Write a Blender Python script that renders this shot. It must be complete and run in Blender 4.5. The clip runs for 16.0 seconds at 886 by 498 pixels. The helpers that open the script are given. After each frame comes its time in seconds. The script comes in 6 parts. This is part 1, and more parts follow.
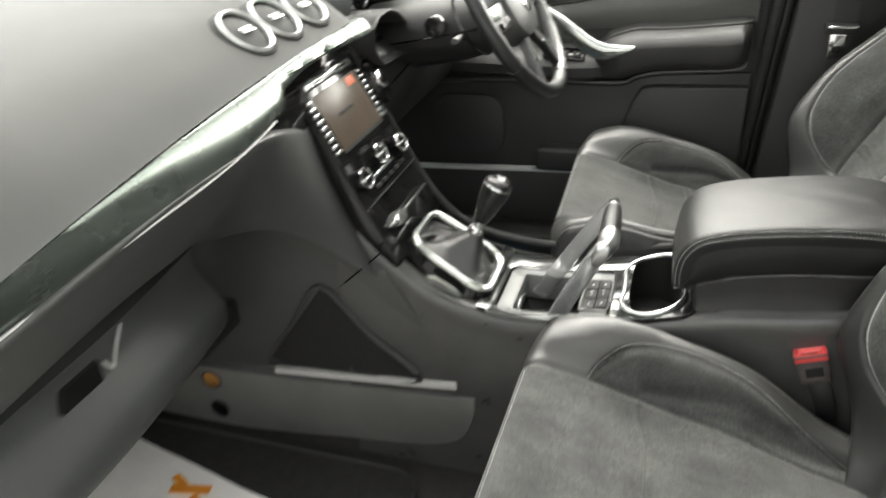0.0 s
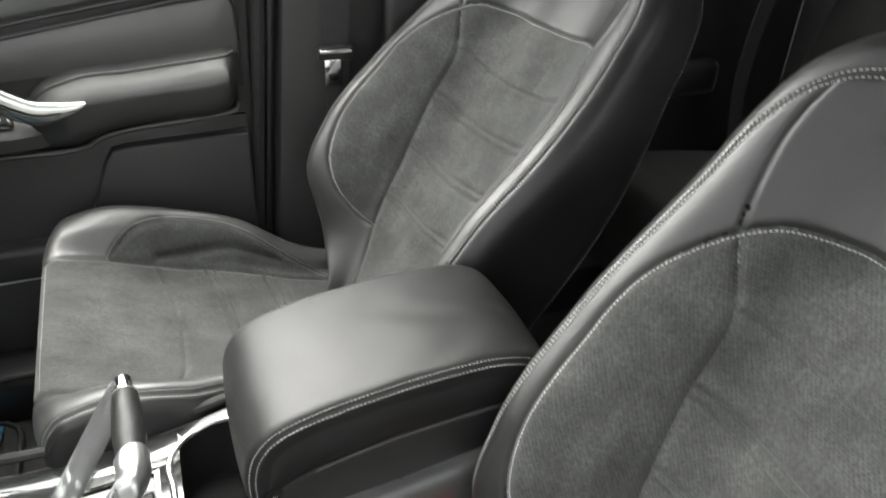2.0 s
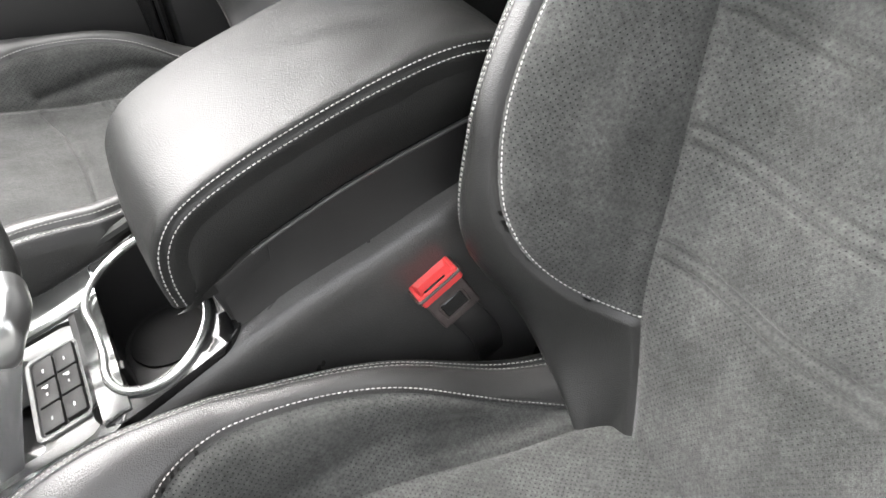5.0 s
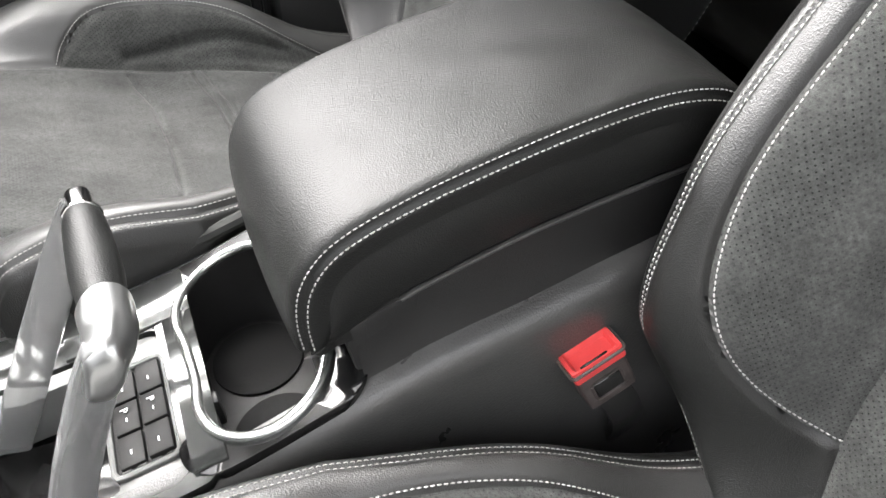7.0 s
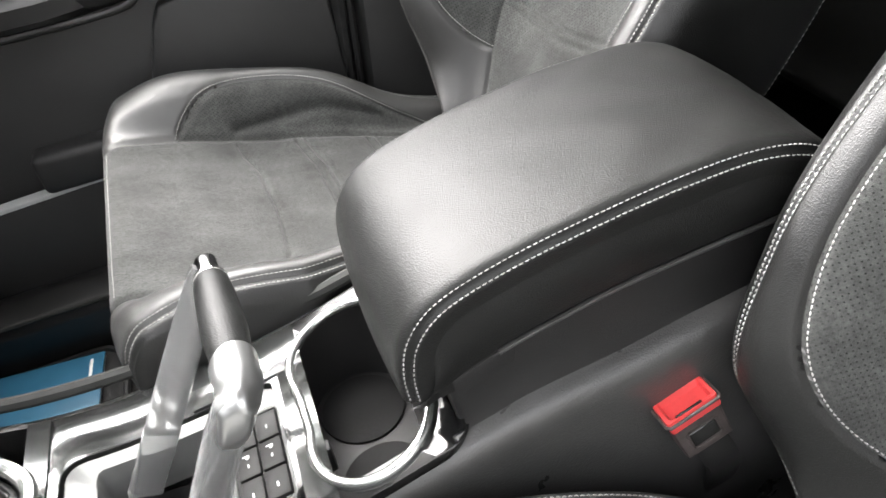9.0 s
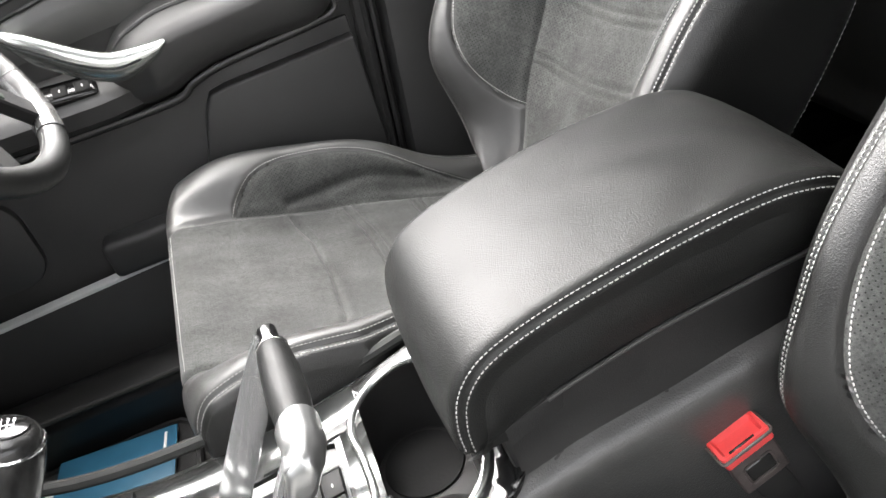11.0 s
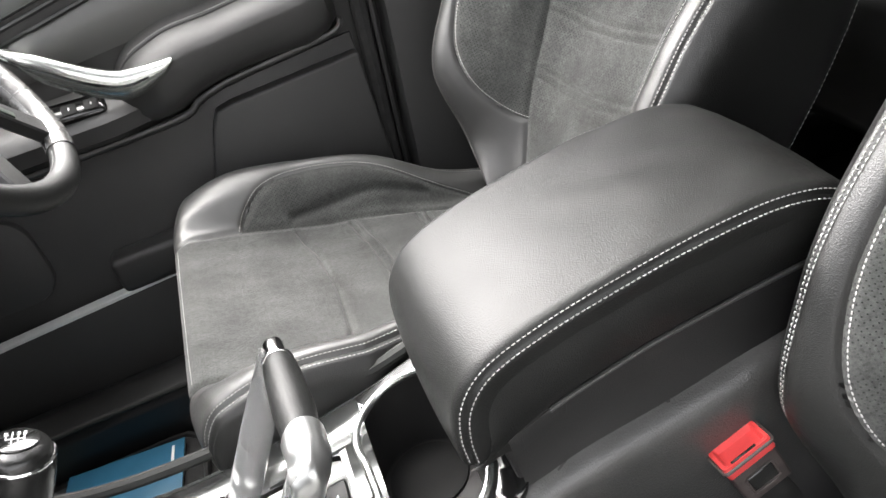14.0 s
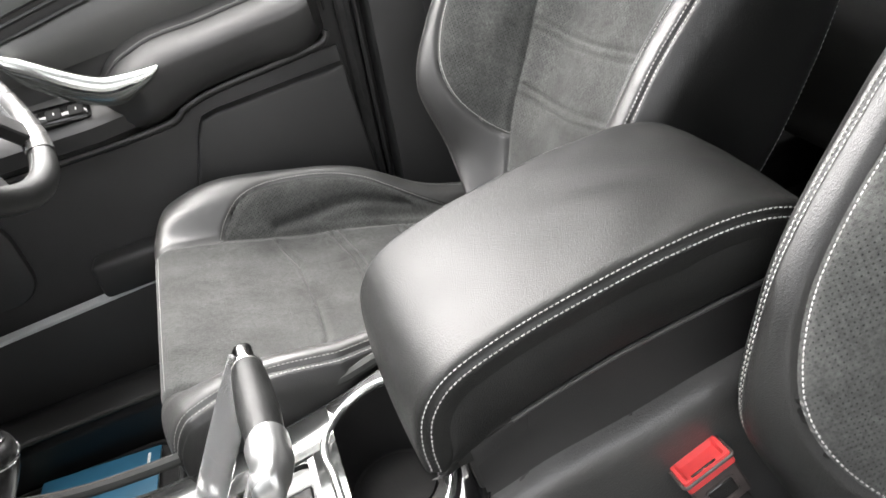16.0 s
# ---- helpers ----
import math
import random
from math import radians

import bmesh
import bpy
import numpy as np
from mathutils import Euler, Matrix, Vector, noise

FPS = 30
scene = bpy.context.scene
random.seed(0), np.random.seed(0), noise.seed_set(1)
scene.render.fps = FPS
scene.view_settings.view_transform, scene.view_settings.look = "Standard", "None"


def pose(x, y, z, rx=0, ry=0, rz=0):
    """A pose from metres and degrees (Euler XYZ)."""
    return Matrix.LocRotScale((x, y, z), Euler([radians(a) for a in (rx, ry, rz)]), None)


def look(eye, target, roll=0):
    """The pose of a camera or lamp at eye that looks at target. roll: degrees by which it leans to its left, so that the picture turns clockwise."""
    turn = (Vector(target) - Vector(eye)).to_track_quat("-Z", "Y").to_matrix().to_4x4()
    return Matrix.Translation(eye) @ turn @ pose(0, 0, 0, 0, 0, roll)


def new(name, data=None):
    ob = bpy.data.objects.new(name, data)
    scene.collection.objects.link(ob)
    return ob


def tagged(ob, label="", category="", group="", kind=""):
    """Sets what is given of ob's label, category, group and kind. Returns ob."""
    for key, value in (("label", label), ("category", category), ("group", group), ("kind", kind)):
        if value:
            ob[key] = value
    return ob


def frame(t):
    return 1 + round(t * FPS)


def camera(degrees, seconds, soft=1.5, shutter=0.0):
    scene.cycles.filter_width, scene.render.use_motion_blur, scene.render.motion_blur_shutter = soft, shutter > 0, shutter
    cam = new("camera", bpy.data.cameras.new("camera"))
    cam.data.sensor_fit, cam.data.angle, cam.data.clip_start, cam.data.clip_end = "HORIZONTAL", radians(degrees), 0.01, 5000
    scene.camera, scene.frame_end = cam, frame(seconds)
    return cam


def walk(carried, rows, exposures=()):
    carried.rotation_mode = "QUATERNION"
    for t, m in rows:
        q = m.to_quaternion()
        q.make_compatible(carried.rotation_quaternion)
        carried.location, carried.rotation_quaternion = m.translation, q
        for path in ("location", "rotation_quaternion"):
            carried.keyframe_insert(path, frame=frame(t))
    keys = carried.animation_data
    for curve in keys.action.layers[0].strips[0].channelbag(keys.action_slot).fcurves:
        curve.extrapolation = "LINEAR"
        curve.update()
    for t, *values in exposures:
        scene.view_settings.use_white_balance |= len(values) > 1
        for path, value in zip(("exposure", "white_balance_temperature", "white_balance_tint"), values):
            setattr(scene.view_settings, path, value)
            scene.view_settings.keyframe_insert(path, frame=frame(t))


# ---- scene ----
cam = camera(61.3, 16.0, shutter=0.4)
PATH = [
    (0, (0.107, -1.160, 1.080), (-0.478, 0.485, 0.105), -3.5),
    (0.5, (0.026, -0.901, 1.087), (-0.285, 0.826, 0.128), -3.2),
    (1, (-0.047, -0.729, 1.106), (-0.002, 1.010, 0.118), -1.7),
    (1.5, (0.033, -0.663, 1.100), (0.462, 1.021, 0.110), 1.4),
    (2, (0.093, -0.671, 1.089), (0.732, 0.903, 0.034), 2.6),
    (2.5, (0.096, -0.695, 1.029), (0.714, 0.793, -0.157), 0.0),
    (3, (0.110, -0.719, 0.995), (0.530, 0.794, -0.243), -2.9),
    (3.5, (0.153, -0.694, 0.991), (0.476, 0.865, -0.221), -7.4),
    (3.7, (0.141, -0.679, 0.971), (0.571, 0.83, -0.269), -7.3),
    (5.8, (0.162, -0.524, 0.834), (0.714, 0.813, -0.548), -11.9),
    (6, (0.144, -0.501, 0.837), (0.707, 0.834, -0.541), -9.9),
    (6.5, (0.108, -0.45, 0.83), (0.647, 0.885, -0.558), -5.3),
    (7, (0.092, -0.444, 0.831), (0.608, 0.908, -0.55), -4.0),
    (7.5, (0.095, -0.449, 0.85), (0.588, 0.932, -0.51), -5.6),
    (8, (0.095, -0.446, 0.857), (0.579, 0.957, -0.484), -6.5),
    (8.5, (0.083, -0.453, 0.861), (0.518, 1.012, -0.429), -8.2),
    (9, (0.079, -0.462, 0.862), (0.424, 1.046, -0.405), -10.7),
    (9.5, (0.074, -0.486, 0.886), (0.339, 1.077, -0.333), -14.8),
    (9.7, (0.09, -0.484, 0.881), (0.345, 1.097, -0.319), -16.0),
    (12, (0.081, -0.492, 0.888), (0.337, 1.148, -0.227), -17.7),
    (12.5, (0.086, -0.493, 0.892), (0.339, 1.152, -0.217), -17.9),
    (13, (0.091, -0.494, 0.889), (0.345, 1.154, -0.216), -17.8),
    (13.5, (0.089, -0.499, 0.887), (0.343, 1.151, -0.215), -17.9),
    (14, (0.086, -0.496, 0.887), (0.342, 1.155, -0.211), -17.9),
    (14.5, (0.094, -0.509, 0.879), (0.346, 1.143, -0.22), -18.0),
    (15, (0.093, -0.508, 0.876), (0.345, 1.146, -0.22), -18.0),
    (15.5, (0.097, -0.503, 0.864), (0.354, 1.152, -0.229), -17.8),
    (16, (0.102, -0.51, 0.883), (0.39, 1.155, -0.188), -16.1),
]
walk(cam, [(t, look(eye, target, roll)) for t, eye, target, roll in PATH], exposures=[(0.0, 3.15, 6850, 6), (1.0, 2.82, 6850, 4), (1.5, 2.85, 6750, 5), (2.0, 3.22, 6600, 7), (2.5, 3.62, 6570, 10), (3.0, 3.72, 6550, 11), (6.0, 3.64, 6560, 11), (7.5, 3.56, 6570, 11), (9.0, 3.68, 6580, 11), (16.0, 3.62, 6600, 11)])

# ---- world, sun and exposure ----
# x runs to the rear of the car, y to the driver's side, z up from the carpet
world = bpy.data.worlds.new("overcast_sky")
scene.world = world
world.use_nodes = True
wn, wl = world.node_tree.nodes, world.node_tree.links
sky = wn.new("ShaderNodeTexSky")
sky.sky_type, sky.sun_disc = "NISHITA", False
sky.sun_elevation, sky.sun_rotation, sky.dust_density = radians(60), radians(-32), 4.0
soft_sky = wn.new("ShaderNodeHueSaturation")
soft_sky.inputs["Saturation"].default_value = 0.10
wl.new(sky.outputs[0], soft_sky.inputs["Color"])
wl.new(soft_sky.outputs[0], wn["Background"].inputs["Color"])
wn["Background"].inputs["Strength"].default_value = 0.14
sun = new("sun", bpy.data.lights.new("sun", "SUN"))
sun.data.energy, sun.data.angle, sun.data.color = 0.42, radians(38), (1.0, 0.97, 0.93)
sun.matrix_world = look((-2.65, 4.24, 8.66), (0, 0, 0))
# the sky's light in the opening of the driver's window
window_sky = new("window_sky", bpy.data.lights.new("window_sky", "AREA"))
window_sky.data.shape, window_sky.data.size, window_sky.data.size_y = "RECTANGLE", 0.85, 0.30
window_sky.data.energy, window_sky.data.color = 1.9, (1.0, 0.985, 0.96)
window_sky.matrix_world = look((-0.10, 0.70, 1.07), (-0.05, -0.4, 0.62))


# ---- materials ----
def material(name, color, rough=0.5, metal=0.0, grain=0.0, scale=200.0, var=0.0, var_scale=12.0, var_color=None, spec=0.5,
             kind="noise", sheen=0.0, rough_var=0.0, coat=0.0, trans=0.0):
    m = bpy.data.materials.new(name)
    m.use_nodes = True
    n, l = m.node_tree.nodes, m.node_tree.links
    b = n["Principled BSDF"]
    b.inputs["Base Color"].default_value = (*color, 1)
    b.inputs["Roughness"].default_value = rough
    b.inputs["Metallic"].default_value = metal
    b.inputs["Specular IOR Level"].default_value = spec
    b.inputs["Sheen Weight"].default_value = sheen
    b.inputs["Coat Weight"].default_value = coat
    b.inputs["Transmission Weight"].default_value = trans
    tc = n.new("ShaderNodeTexCoord")
    if var > 0:
        big = n.new("ShaderNodeTexNoise")
        big.inputs["Scale"].default_value, big.inputs["Detail"].default_value = var_scale, 5.0
        big.inputs["Roughness"].default_value = 0.6
        l.new(tc.outputs["Object"], big.inputs["Vector"])
        ramp = n.new("ShaderNodeMapRange")
        ramp.inputs["From Min"].default_value, ramp.inputs["From Max"].default_value = 0.35, 0.68
        l.new(big.outputs["Fac"], ramp.inputs["Value"])
        mix = n.new("ShaderNodeMix")
        mix.data_type = "RGBA"
        other = var_color or tuple(c * (1 + var) for c in color)
        mix.inputs[6].default_value, mix.inputs[7].default_value = (*color, 1), (*other, 1)
        l.new(ramp.outputs[0], mix.inputs[0])
        l.new(mix.outputs[2], b.inputs["Base Color"])
        if rough_var:
            rr = n.new("ShaderNodeMapRange")
            rr.inputs["From Min"].default_value, rr.inputs["From Max"].default_value = 0.3, 0.7
            rr.inputs["To Min"].default_value, rr.inputs["To Max"].default_value = rough - rough_var, rough + rough_var
            l.new(big.outputs["Fac"], rr.inputs["Value"])
            l.new(rr.outputs[0], b.inputs["Roughness"])
    if grain > 0:
        if kind == "noise":
            tex = n.new("ShaderNodeTexNoise")
            tex.inputs["Detail"].default_value = 3.0
            out = tex.outputs["Fac"]
        else:
            tex = n.new("ShaderNodeTexVoronoi")
            tex.feature = "F1"
            out = tex.outputs["Distance"]
        tex.inputs["Scale"].default_value = scale
        l.new(tc.outputs["Object"], tex.inputs["Vector"])
        bump = n.new("ShaderNodeBump")
        bump.inputs["Strength"].default_value, bump.inputs["Distance"].default_value = grain, 0.001
        l.new(out, bump.inputs["Height"])
        l.new(bump.outputs[0], b.inputs["Normal"])
    return m


def perforate(m, pitch=0.0052, hole=0.0008):
    """Rows of punched holes, staggered, over the unrolled panel."""
    n, l = m.node_tree.nodes, m.node_tree.links
    b = n["Principled BSDF"]
    uv = n.new("ShaderNodeUVMap")
    uv.uv_map = "unrolled"
    best = None
    for shift in (0.0, 0.5):
        mp = n.new("ShaderNodeVectorMath")
        mp.operation = "MULTIPLY_ADD"
        mp.inputs[1].default_value = (1 / pitch, 1 / (pitch * 1.25), 0)
        mp.inputs[2].default_value = (shift, shift, 0)
        l.new(uv.outputs[0], mp.inputs[0])
        fr = n.new("ShaderNodeVectorMath")
        fr.operation = "FRACTION"
        l.new(mp.outputs[0], fr.inputs[0])
        off = n.new("ShaderNodeVectorMath")
        off.operation = "MULTIPLY_ADD"
        off.inputs[1].default_value, off.inputs[2].default_value = (pitch, pitch * 1.25, 0), (-pitch / 2, -pitch * 0.625, 0)
        l.new(fr.outputs[0], off.inputs[0])
        ln = n.new("ShaderNodeVectorMath")
        ln.operation = "LENGTH"
        l.new(off.outputs[0], ln.inputs[0])
        if best is None:
            best = ln.outputs["Value"]
        else:
            lo = n.new("ShaderNodeMath")
            lo.operation = "MINIMUM"
            l.new(best, lo.inputs[0])
            l.new(ln.outputs["Value"], lo.inputs[1])
            best = lo.outputs[0]
    edge = n.new("ShaderNodeMapRange")
    edge.inputs["From Min"].default_value, edge.inputs["From Max"].default_value = hole * 0.6, hole
    l.new(best, edge.inputs["Value"])
    tc = n.new("ShaderNodeTexCoord")
    nap = n.new("ShaderNodeTexNoise")
    nap.inputs["Scale"].default_value, nap.inputs["Detail"].default_value = 22.0, 3.0
    l.new(tc.outputs["Object"], nap.inputs["Vector"])
    closed = n.new("ShaderNodeMapRange")
    closed.inputs["From Min"].default_value, closed.inputs["From Max"].default_value = 0.46, 0.66
    closed.inputs["To Max"].default_value = 0.85
    l.new(nap.outputs["Fac"], closed.inputs["Value"])
    worn = n.new("ShaderNodeMath")
    worn.operation = "MAXIMUM"
    l.new(edge.outputs[0], worn.inputs[0])
    l.new(closed.outputs[0], worn.inputs[1])
    mix = n.new("ShaderNodeMix")
    mix.data_type = "RGBA"
    mix.inputs[6].default_value = (0.008, 0.008, 0.008, 1)
    l.new(b.inputs["Base Color"].links[0].from_socket, mix.inputs[7])
    l.new(worn.outputs[0], mix.inputs[0])
    l.new(mix.outputs[2], b.inputs["Base Color"])
    return m


def crease(m, scale=210.0, strength=0.16):
    """Fine wrinkles over the grain, stronger in some places than in others."""
    n, l = m.node_tree.nodes, m.node_tree.links
    b = n["Principled BSDF"]
    tc = n.new("ShaderNodeTexCoord")
    warp = n.new("ShaderNodeTexNoise")
    warp.inputs["Scale"].default_value, warp.inputs["Detail"].default_value = scale * 0.3, 2.0
    l.new(tc.outputs["Object"], warp.inputs["Vector"])
    mixv = n.new("ShaderNodeMix")
    mixv.data_type = "VECTOR"
    mixv.inputs[0].default_value = 0.06
    l.new(tc.outputs["Object"], mixv.inputs[4])
    l.new(warp.outputs["Color"], mixv.inputs[5])
    cells = n.new("ShaderNodeTexVoronoi")
    cells.feature = "DISTANCE_TO_EDGE"
    cells.inputs["Scale"].default_value = scale
    l.new(mixv.outputs[1], cells.inputs["Vector"])
    edge = n.new("ShaderNodeMapRange")
    edge.inputs["From Max"].default_value = 0.12
    l.new(cells.outputs["Distance"], edge.inputs["Value"])
    where = n.new("ShaderNodeTexNoise")
    where.inputs["Scale"].default_value = 9.0
    l.new(tc.outputs["Object"], where.inputs["Vector"])
    mask = n.new("ShaderNodeMapRange")
    mask.inputs["From Min"].default_value, mask.inputs["From Max"].default_value = 0.45, 0.65
    mask.inputs["To Min"].default_value, mask.inputs["To Max"].default_value = 0.15 * strength, strength
    l.new(where.outputs["Fac"], mask.inputs["Value"])
    bump = n.new("ShaderNodeBump")
    bump.inputs["Distance"].default_value = 0.0007
    l.new(mask.outputs[0], bump.inputs["Strength"])
    l.new(edge.outputs[0], bump.inputs["Height"])
    l.new(b.inputs["Normal"].links[0].from_socket, bump.inputs["Normal"])
    l.new(bump.outputs[0], b.inputs["Normal"])
    return m


def scuff(m, amount=0.5, scale=16.0):
    """Pale rubbed streaks and smudges in the nap."""
    n, l = m.node_tree.nodes, m.node_tree.links
    b = n["Principled BSDF"]
    tc = n.new("ShaderNodeTexCoord")
    mp = n.new("ShaderNodeMapping")
    mp.inputs["Scale"].default_value = (1.0, 2.6, 1.0)
    mp.inputs["Rotation"].default_value = (0.0, 0.0, 0.5)
    l.new(tc.outputs["Object"], mp.inputs["Vector"])
    rub = n.new("ShaderNodeTexNoise")
    rub.inputs["Scale"].default_value, rub.inputs["Detail"].default_value = scale, 7.0
    rub.inputs["Roughness"].default_value, rub.inputs["Distortion"].default_value = 0.62, 0.5
    l.new(mp.outputs[0], rub.inputs["Vector"])
    edge = n.new("ShaderNodeMapRange")
    edge.inputs["From Min"].default_value, edge.inputs["From Max"].default_value = 0.46, 0.80
    edge.inputs["To Max"].default_value = amount
    l.new(rub.outputs["Fac"], edge.inputs["Value"])
    mix = n.new("ShaderNodeMix")
    mix.data_type = "RGBA"
    mix.inputs[7].default_value = (0.17, 0.175, 0.165, 1)
    l.new(b.inputs["Base Color"].links[0].from_socket, mix.inputs[6])
    l.new(edge.outputs[0], mix.inputs[0])
    nap = n.new("ShaderNodeTexNoise")
    nap.inputs["Scale"].default_value, nap.inputs["Detail"].default_value, nap.inputs["Roughness"].default_value = 260.0, 4.0, 0.7
    l.new(tc.outputs["Object"], nap.inputs["Vector"])
    fleck = n.new("ShaderNodeMapRange")
    fleck.inputs["From Min"].default_value, fleck.inputs["From Max"].default_value = 0.3, 0.7
    fleck.inputs["To Min"].default_value, fleck.inputs["To Max"].default_value = 0.62, 1.38
    l.new(nap.outputs["Fac"], fleck.inputs["Value"])
    tint = n.new("ShaderNodeVectorMath")
    tint.operation = "SCALE"
    l.new(mix.outputs[2], tint.inputs[0])
    l.new(fleck.outputs[0], tint.inputs["Scale"])
    l.new(tint.outputs[0], b.inputs["Base Color"])
    return m


LEATHER = crease(material("black_leather", (0.010, 0.0103, 0.010), 0.38, spec=0.55, grain=0.28, scale=820, kind="voronoi", var=0.5, var_scale=9, rough_var=0.08))
SEATLEATHER = crease(material("charcoal_seat_leather", (0.022, 0.022, 0.0215), 0.34, spec=0.6, grain=0.33, scale=820, kind="voronoi", var=0.5, var_scale=11, rough_var=0.06), 260, 0.16)
DOORSKIN = crease(material("charcoal_door_leather", (0.062, 0.0615, 0.06), 0.33, spec=0.7, grain=0.12, scale=850, kind="voronoi", var=0.2, var_scale=7, rough_var=0.06))
DOORPLASTIC = material("charcoal_door_plastic", (0.026, 0.026, 0.0256), 0.5, grain=0.25, scale=800, var=0.2, var_scale=12, rough_var=0.05)
CONSOLESKIN = material("grained_console_skin", (0.040, 0.040, 0.0393), 0.32, grain=0.45, scale=600, var=0.4, var_scale=14, rough_var=0.06, spec=0.6)
KEYBLACK = material("matt_black_key", (0.010, 0.010, 0.010), 0.55, spec=0.25, var=0.3, var_scale=60)
PANEL = material("dark_grey_side_panel", (0.042, 0.0436, 0.042), 0.5, grain=0.25, scale=700, var=0.2, var_scale=9)
FOOTGREY = material("grey_footwell_plastic", (0.10, 0.101, 0.097), 0.5, grain=0.25, scale=700, var=0.25, var_scale=10)
LIPGREY = material("light_grey_plastic_lip", (0.42, 0.42, 0.41), 0.5, grain=0.15, scale=700, var=0.1, var_scale=20)
PLATE = material("glossy_dark_chrome_plate", (0.11, 0.114, 0.112), 0.12, 0.85, var=0.15, var_scale=25, rough_var=0.05)
PERFORATED = scuff(perforate(material("perforated_charcoal_suede", (0.031, 0.0322, 0.031), 0.92, grain=0.5, scale=900, var=0.8, var_scale=14, sheen=0.15, spec=0.2)), 0.17, 9.0)
PLASTIC = material("black_grained_plastic", (0.014, 0.014, 0.014), 0.40, spec=0.5, grain=0.22, scale=800, var=0.25, var_scale=25, rough_var=0.05)
SOFT = material("grey_soft_dash_skin", (0.030, 0.031, 0.030), 0.75, spec=0.22, grain=0.3, scale=650, var=0.15, var_scale=10)
GLOSS = material("gloss_black_trim", (0.008, 0.008, 0.008), 0.12, var=0.3, var_scale=30)
SILVER = material("satin_silver_paint", (0.50, 0.52, 0.50), 0.2, 0.9, grain=0.08, scale=900, var=0.1, var_scale=18, rough_var=0.06)
CHROME = material("polished_chrome", (0.75, 0.75, 0.75), 0.12, 1.0, var=0.05, var_scale=20)
CARPET = material("dark_grey_carpet", (0.014, 0.014, 0.014), 0.95, grain=1.0, scale=500, var=0.6, var_scale=60)
BENCHCLOTH = material("dark_bench_cloth", (0.012, 0.012, 0.0115), 0.8, grain=0.4, scale=700, var=0.4, var_scale=14)
FLOORPILE = material("grey_brown_floor_carpet", (0.015, 0.0145, 0.014), 0.95, grain=1.0, scale=420, var=0.7, var_scale=60)
THREAD = material("pale_grey_thread", (0.29, 0.29, 0.278), 0.75, var=0.2, var_scale=60)
RED = material("red_release_button", (0.56, 0.05, 0.05), 0.32, grain=0.05, scale=300, var=0.15, var_scale=40)
BLUE = material("blue_card_cover", (0.02, 0.10, 0.17), 0.45, var=0.2, var_scale=15)
WHITE = material("white_print", (0.75, 0.75, 0.74), 0.6, var=0.06, var_scale=30)
PAPER = material("white_paper", (0.85, 0.84, 0.82), 0.8, grain=0.3, scale=60, var=0.1, var_scale=9)
ORANGE = material("orange_print", (0.75, 0.28, 0.03), 0.7, var=0.1, var_scale=30)
GROUND = material("grey_asphalt", (0.12, 0.12, 0.118), 0.9, grain=0.8, scale=90, var=0.4, var_scale=3)
ROOF = material("dark_headlining", (0.10, 0.10, 0.098), 0.95, grain=0.4, scale=500, var=0.06, var_scale=8)
PAINT = material("car_body_paint", (0.12, 0.12, 0.13), 0.3, 0.3, coat=0.6, var=0.08, var_scale=6)


# ---- mesh helpers ----
def mesh_of(name, verts, faces, mat, smooth=True):
    me = bpy.data.meshes.new(name)
    me.from_pydata([tuple(v) for v in verts], [], faces)
    me.materials.append(mat)
    if smooth:
        me.polygons.foreach_set("use_smooth", [True] * len(me.polygons))
    me.update()
    return me


def link(name, me, parent=None, label=""):
    ob = new(name, me)
    if parent is not None:
        ob.parent = parent
    if label:
        ob["label"] = label
    return ob


def part(name, bm, mat, parent=None, label="", smooth=True):
    bmesh.ops.recalc_face_normals(bm, faces=bm.faces)
    me = bpy.data.meshes.new(name)
    bm.to_mesh(me)
    bm.free()
    me.materials.append(mat)
    if smooth:
        me.polygons.foreach_set("use_smooth", [True] * len(me.polygons))
        me.set_sharp_from_angle(angle=radians(40))
    return link(name, me, parent, label)


def thing(name, label, category, at=(0, 0, 0), group="", kind=""):
    ob = new(name)
    ob.empty_display_size = 0.05
    ob.location = at
    return tagged(ob, label, category, group, kind)


def box(lo, hi, bevel=0.004, seg=2, m=None):
    bm = bmesh.new()
    bmesh.ops.create_cube(bm, size=1)
    for v in bm.verts:
        v.co = Vector([lo[i] + (v.co[i] + 0.5) * (hi[i] - lo[i]) for i in range(3)])
    if bevel:
        bmesh.ops.bevel(bm, geom=bm.edges[:], offset=bevel, segments=seg, affect="EDGES", profile=0.5)
    if m is not None:
        bm.transform(m)
    return bm


def prism(poly, axis, lo, hi, bevel=0.004, seg=2, m=None):
    """A closed outline of 2D points pushed along an axis."""
    bm = bmesh.new()
    order = {"x": lambda a, b, h: (h, a, b), "y": lambda a, b, h: (a, h, b), "z": lambda a, b, h: (a, b, h)}[axis]
    low = [bm.verts.new(order(a, b, lo)) for a, b in poly]
    high = [bm.verts.new(order(a, b, hi)) for a, b in poly]
    n = len(poly)
    bm.faces.new(low)
    bm.faces.new(high[::-1])
    for i in range(n):
        bm.faces.new((low[i], high[i], high[(i + 1) % n], low[(i + 1) % n]))
    bmesh.ops.recalc_face_normals(bm, faces=bm.faces)
    if bevel:
        edges = [e for e in bm.edges if len(e.link_faces) == 2 and e.calc_face_angle(0) > 0.35]
        bmesh.ops.bevel(bm, geom=edges, offset=bevel, segments=seg, affect="EDGES", profile=0.5, clamp_overlap=True)
    if m is not None:
        bm.transform(m)
    return bm


